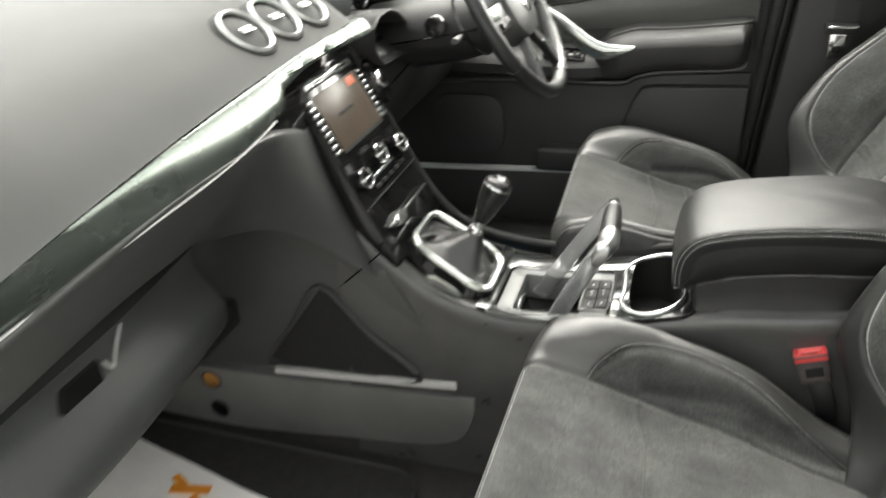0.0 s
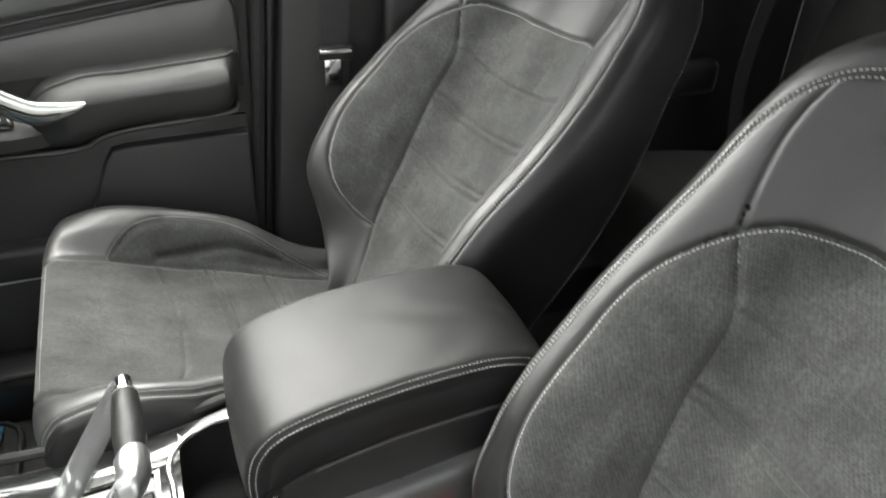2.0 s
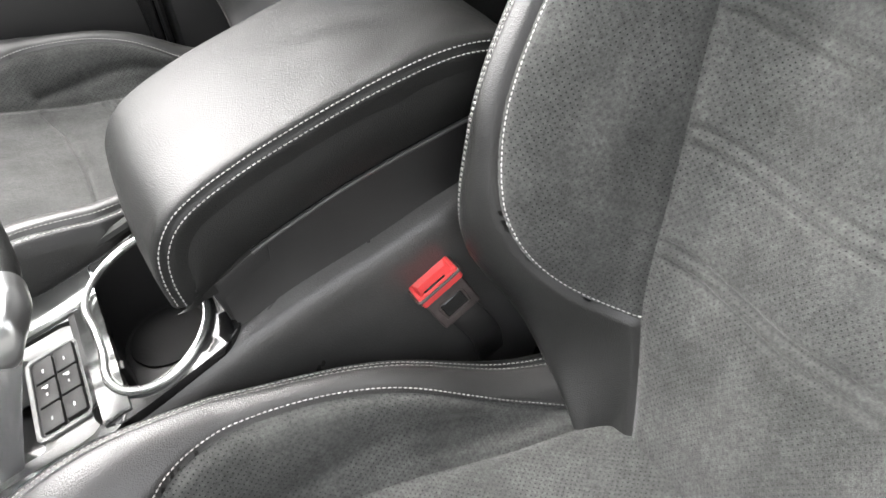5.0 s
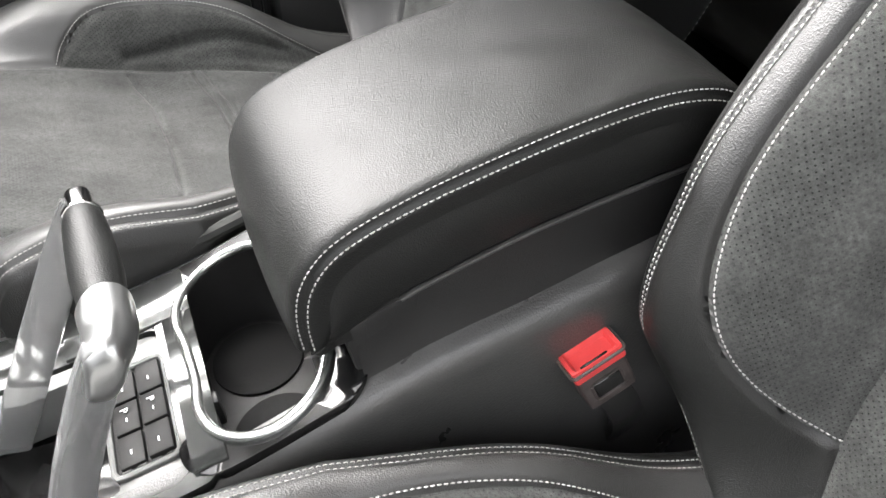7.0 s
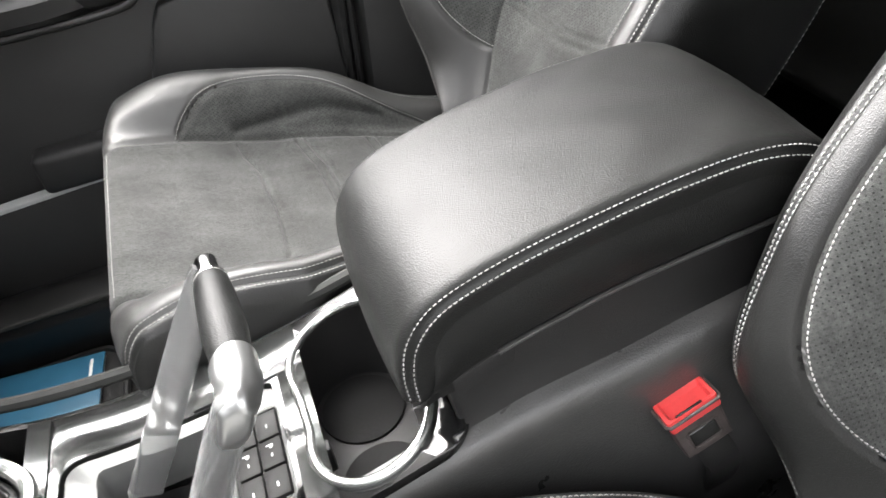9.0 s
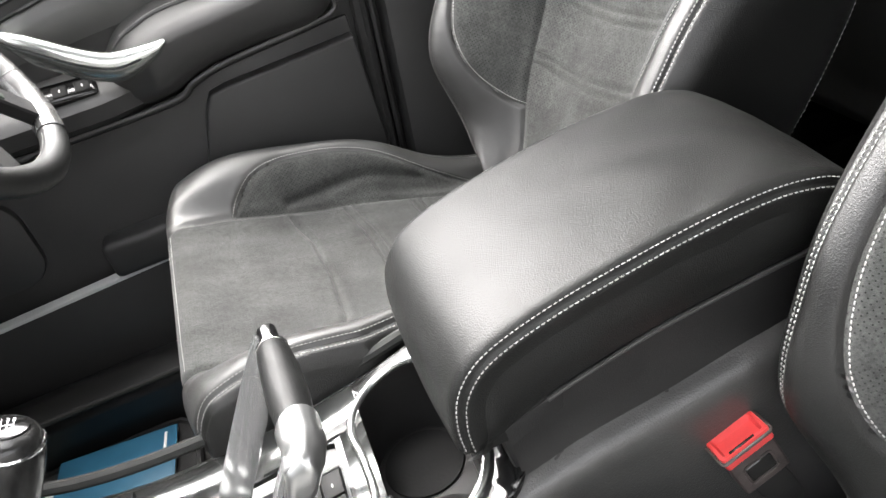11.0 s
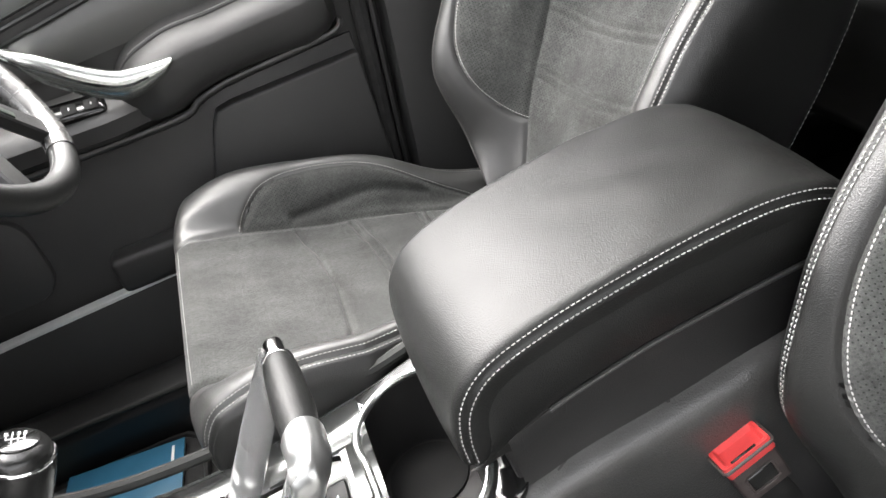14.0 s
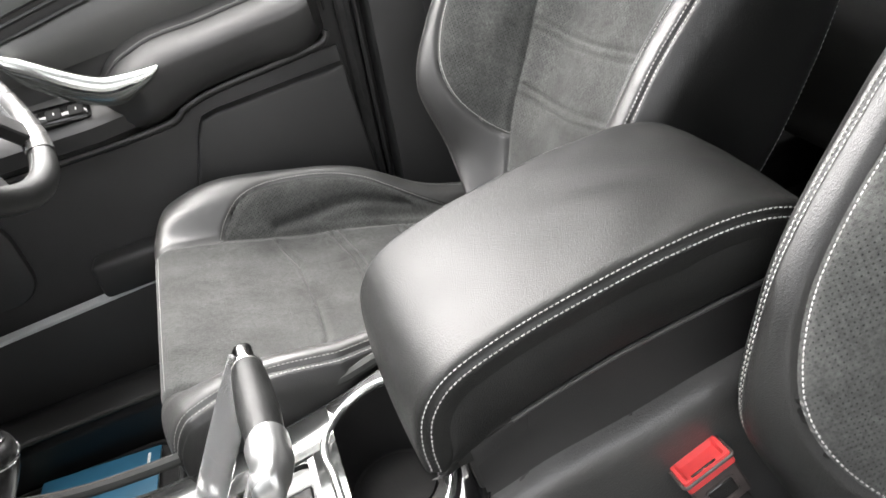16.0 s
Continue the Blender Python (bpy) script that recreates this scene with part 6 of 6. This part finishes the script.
part("knee_panel", prism([tuple(p) for p in smooth_line([(-0.52, 0.735), (-0.475, 0.70), (-0.455, 0.655), (-0.46, 0.60), (-0.50, 0.53), (-0.56, 0.47)], 5)] + [(-0.75, 0.45), (-0.75, 0.72)], "y", 0.112, 0.715, 0.006), PLASTIC, facia)
part("knee_seam", tube([(-0.4525, y, 0.648 + 0.10 * (y - 0.12)) for y in np.linspace(0.12, 0.34, 12)], 0.002, 6), GLOSS, facia)
plate_m = Matrix.Translation((-0.456, 0.118, 0.676)) @ Matrix.Rotation(radians(62), 4, "Y")
part("button_plate", loft([[plate_m @ Vector((0.046 * math.cos(a) * k, 0.030 * math.sin(a) * k, h)) for a in np.linspace(0, 2 * math.pi, 32, endpoint=False)] for k, h in ((1.0, -0.02), (1.0, 0.0), (0.94, 0.004), (0.05, 0.005))]), GLOSS, facia, "gloss black oval button plate")
part("start_button", cyl(0.019, 0.0, 0.011, plate_m, 28, 0.004), CHROME, facia, "chrome start button")
POCKET = [(0.108, 0.772), (0.135, 0.788), (0.19, 0.790), (0.235, 0.775), (0.265, 0.752), (0.30, 0.742), (0.375, 0.737), (0.378, 0.712), (0.30, 0.700), (0.26, 0.692), (0.14, 0.700), (0.106, 0.735)]
pk = even(POCKET, 48)
pc = pk.mean(axis=0)
part("pocket", loft([[(-0.470 + h, *(pc + (q - pc) * k)) for q in pk] for k, h in ((0.96, -0.06), (1.06, 0.008), (1.02, 0.018), (0.93, 0.016), (0.86, -0.05), (0.80, -0.10), (0.05, -0.105))], False), CARPET, facia, "black open pocket beside the column")
part("pocket_rim", tube([(-0.451, *(pc + (q - pc) * 1.02)) for q in pk], 0.0025, 6, True), SHROUD, facia)
vent_m = Matrix.Translation((-0.430, 0.645, 0.755)) @ Matrix.Rotation(radians(70), 4, "Y")
part("side_vent", box((-0.036, -0.065, -0.01), (0.036, 0.065, 0.004), 0.008, 3, vent_m), GLOSS, facia)
part("side_vent_rim", tube([vent_m @ Vector((x, y, 0.004)) for x, y in even(rounded(-0.038, 0.038, -0.067, 0.067, 0.018), 40)], 0.003, 6, True), CHROME, facia)
for k in (-1, 0, 1):
    part("slat", box((0.013 * k - 0.002, -0.044, 0.003), (0.013 * k + 0.002, 0.044, 0.007), 0.001, 1, vent_m), PLASTIC, facia)
part("lamp_switch", cyl(0.018, 0, 0.012, Matrix.Translation((-0.452, 0.575, 0.735)) @ Matrix.Rotation(radians(70), 4, "Y"), 28, 0.003), CHROME, facia, "chrome light switch")
part("facia_strip", flat_bar(smooth_line([(-0.545, 0.43, 0.855), (-0.490, 0.485, 0.832), (-0.462, 0.545, 0.780), (-0.445, 0.585, 0.738)], 6), 0.052, 0.012, (0.5, 0.5, 0.45)), STRIPMETAL, facia, "satin silver flank of the instrument hood")

# ---- driver's footwell ----
book = thing("booklet", "blue card booklet with white print on the driver's floor", "booklet")
bk = Matrix.Translation((-0.39, 0.505, 0.022)) @ Matrix.Rotation(radians(-4), 4, "Z") @ Matrix.Rotation(radians(2), 4, "Y")
part("cover", box((-0.105, -0.075, 0.003), (0.100, 0.072, 0.006), 0.001, 2, bk), BLUE, book, "blue card cover")
part("pages", box((-0.103, -0.073, -0.004), (0.098, 0.070, 0.0028), 0.001, 1, bk), PAPER, book)
part("print_bar", box((0.078, 0.005, 0.0058), (0.083, 0.060, 0.0068), 0.0003, 1, bk), WHITE, book)
part("print_bar", box((0.030, -0.058, 0.0058), (0.050, -0.052, 0.0068), 0.0003, 1, bk), WHITE, book)
card = thing("paper_card", "turquoise and white card lying under the booklet", "card")
part("sheet", box((-0.06, -0.055, -0.001), (0.06, 0.055, 0.0012), 0.0004, 1, Matrix.Translation((-0.475, 0.50, 0.011)) @ Matrix.Rotation(radians(-6), 4, "Z")), material("turquoise_card", (0.10, 0.36, 0.38), 0.5, var=0.1, var_scale=20), card)
part("label", box((-0.05, 0.01, 0.001), (-0.01, 0.05, 0.0022), 0.0003, 1, Matrix.Translation((-0.475, 0.50, 0.011)) @ Matrix.Rotation(radians(-6), 4, "Z")), WHITE, card)
dmat = thing("floor_mat", "black rubber mat in the driver's footwell", "floor mat")
out2 = rounded(-0.98, -0.255, 0.16, 0.595, 0.05)
part("mat", prism(out2, "z", 0.001, 0.009, 0.002), CARPET, dmat)
part("binding", tube([(x, y, 0.010) for x, y in even(out2, 80)], 0.006, 6, True), PLASTIC, dmat)
rail = thing("sill_trim", "black plastic sill step inside the driver's door", "sill", kind="structure")
part("step", prism([(0.60, 0.0), (0.60, 0.085), (0.612, 0.105), (0.66, 0.115), (0.68, 0.112), (0.72, 0.05), (0.80, 0.05), (0.80, -0.15), (0.60, -0.15)], "x", -1.05, 1.86, 0.004), PLASTIC, rail)
part("step_edge", tube([(x, 0.606, 0.102 - 0.03 * x * 0.2) for x in np.linspace(-0.95, 0.5, 10)], 0.005, 8), SOFT, rail)

# ---- rear of the cabin ----
bench = thing("rear_bench", "dark rear bench seat behind the front seats", "rear bench")
for y0, y1 in ((-0.62, -0.215), (-0.205, 0.205), (0.215, 0.62)):
    cush = [(1.02, 0.14), (1.0, 0.22), (1.005, 0.34), (1.03, 0.385), (1.10, 0.40), (1.40, 0.36), (1.48, 0.33), (1.48, 0.14)]
    part("cushion", prism([tuple(p) for p in smooth_line(cush, 4, True)], "y", y0, y1, 0.02, 3), BENCHCLOTH, bench)
    back = [(1.44, 0.34), (1.50, 0.60), (1.58, 0.86), (1.63, 0.90), (1.70, 0.86), (1.60, 0.45), (1.56, 0.30)]
    part("backrest", prism([tuple(p) for p in smooth_line(back, 4, True)], "y", y0, y1, 0.02, 3), BENCHCLOTH, bench)
rear_door = thing("door_2", "closed black rear door trim behind the driver", "car door", kind="structure")
part("door_card", box((0.51, 0.705, 0.05), (1.55, 0.78, 0.84), 0.02, 3), PLASTIC, rear_door)
part("armrest", box((0.62, 0.655, 0.50), (1.30, 0.712, 0.58), 0.02, 4), PLASTIC, rear_door)
part("upper_skin", box((0.52, 0.69, 0.78), (1.55, 0.76, 0.88), 0.02, 3), DOORGREY, rear_door)
rear_belt = thing("seat_belt", "black rear seat belt hanging beside the bench", "seat belt")
part("webbing", flat_bar(smooth_line([(1.35, 0.60, 0.36), (1.28, 0.57, 0.55), (1.34, 0.60, 0.80), (1.45, 0.62, 1.15)], 5), 0.045, 0.003, (1, 0.2, 0)), WEB, rear_belt)
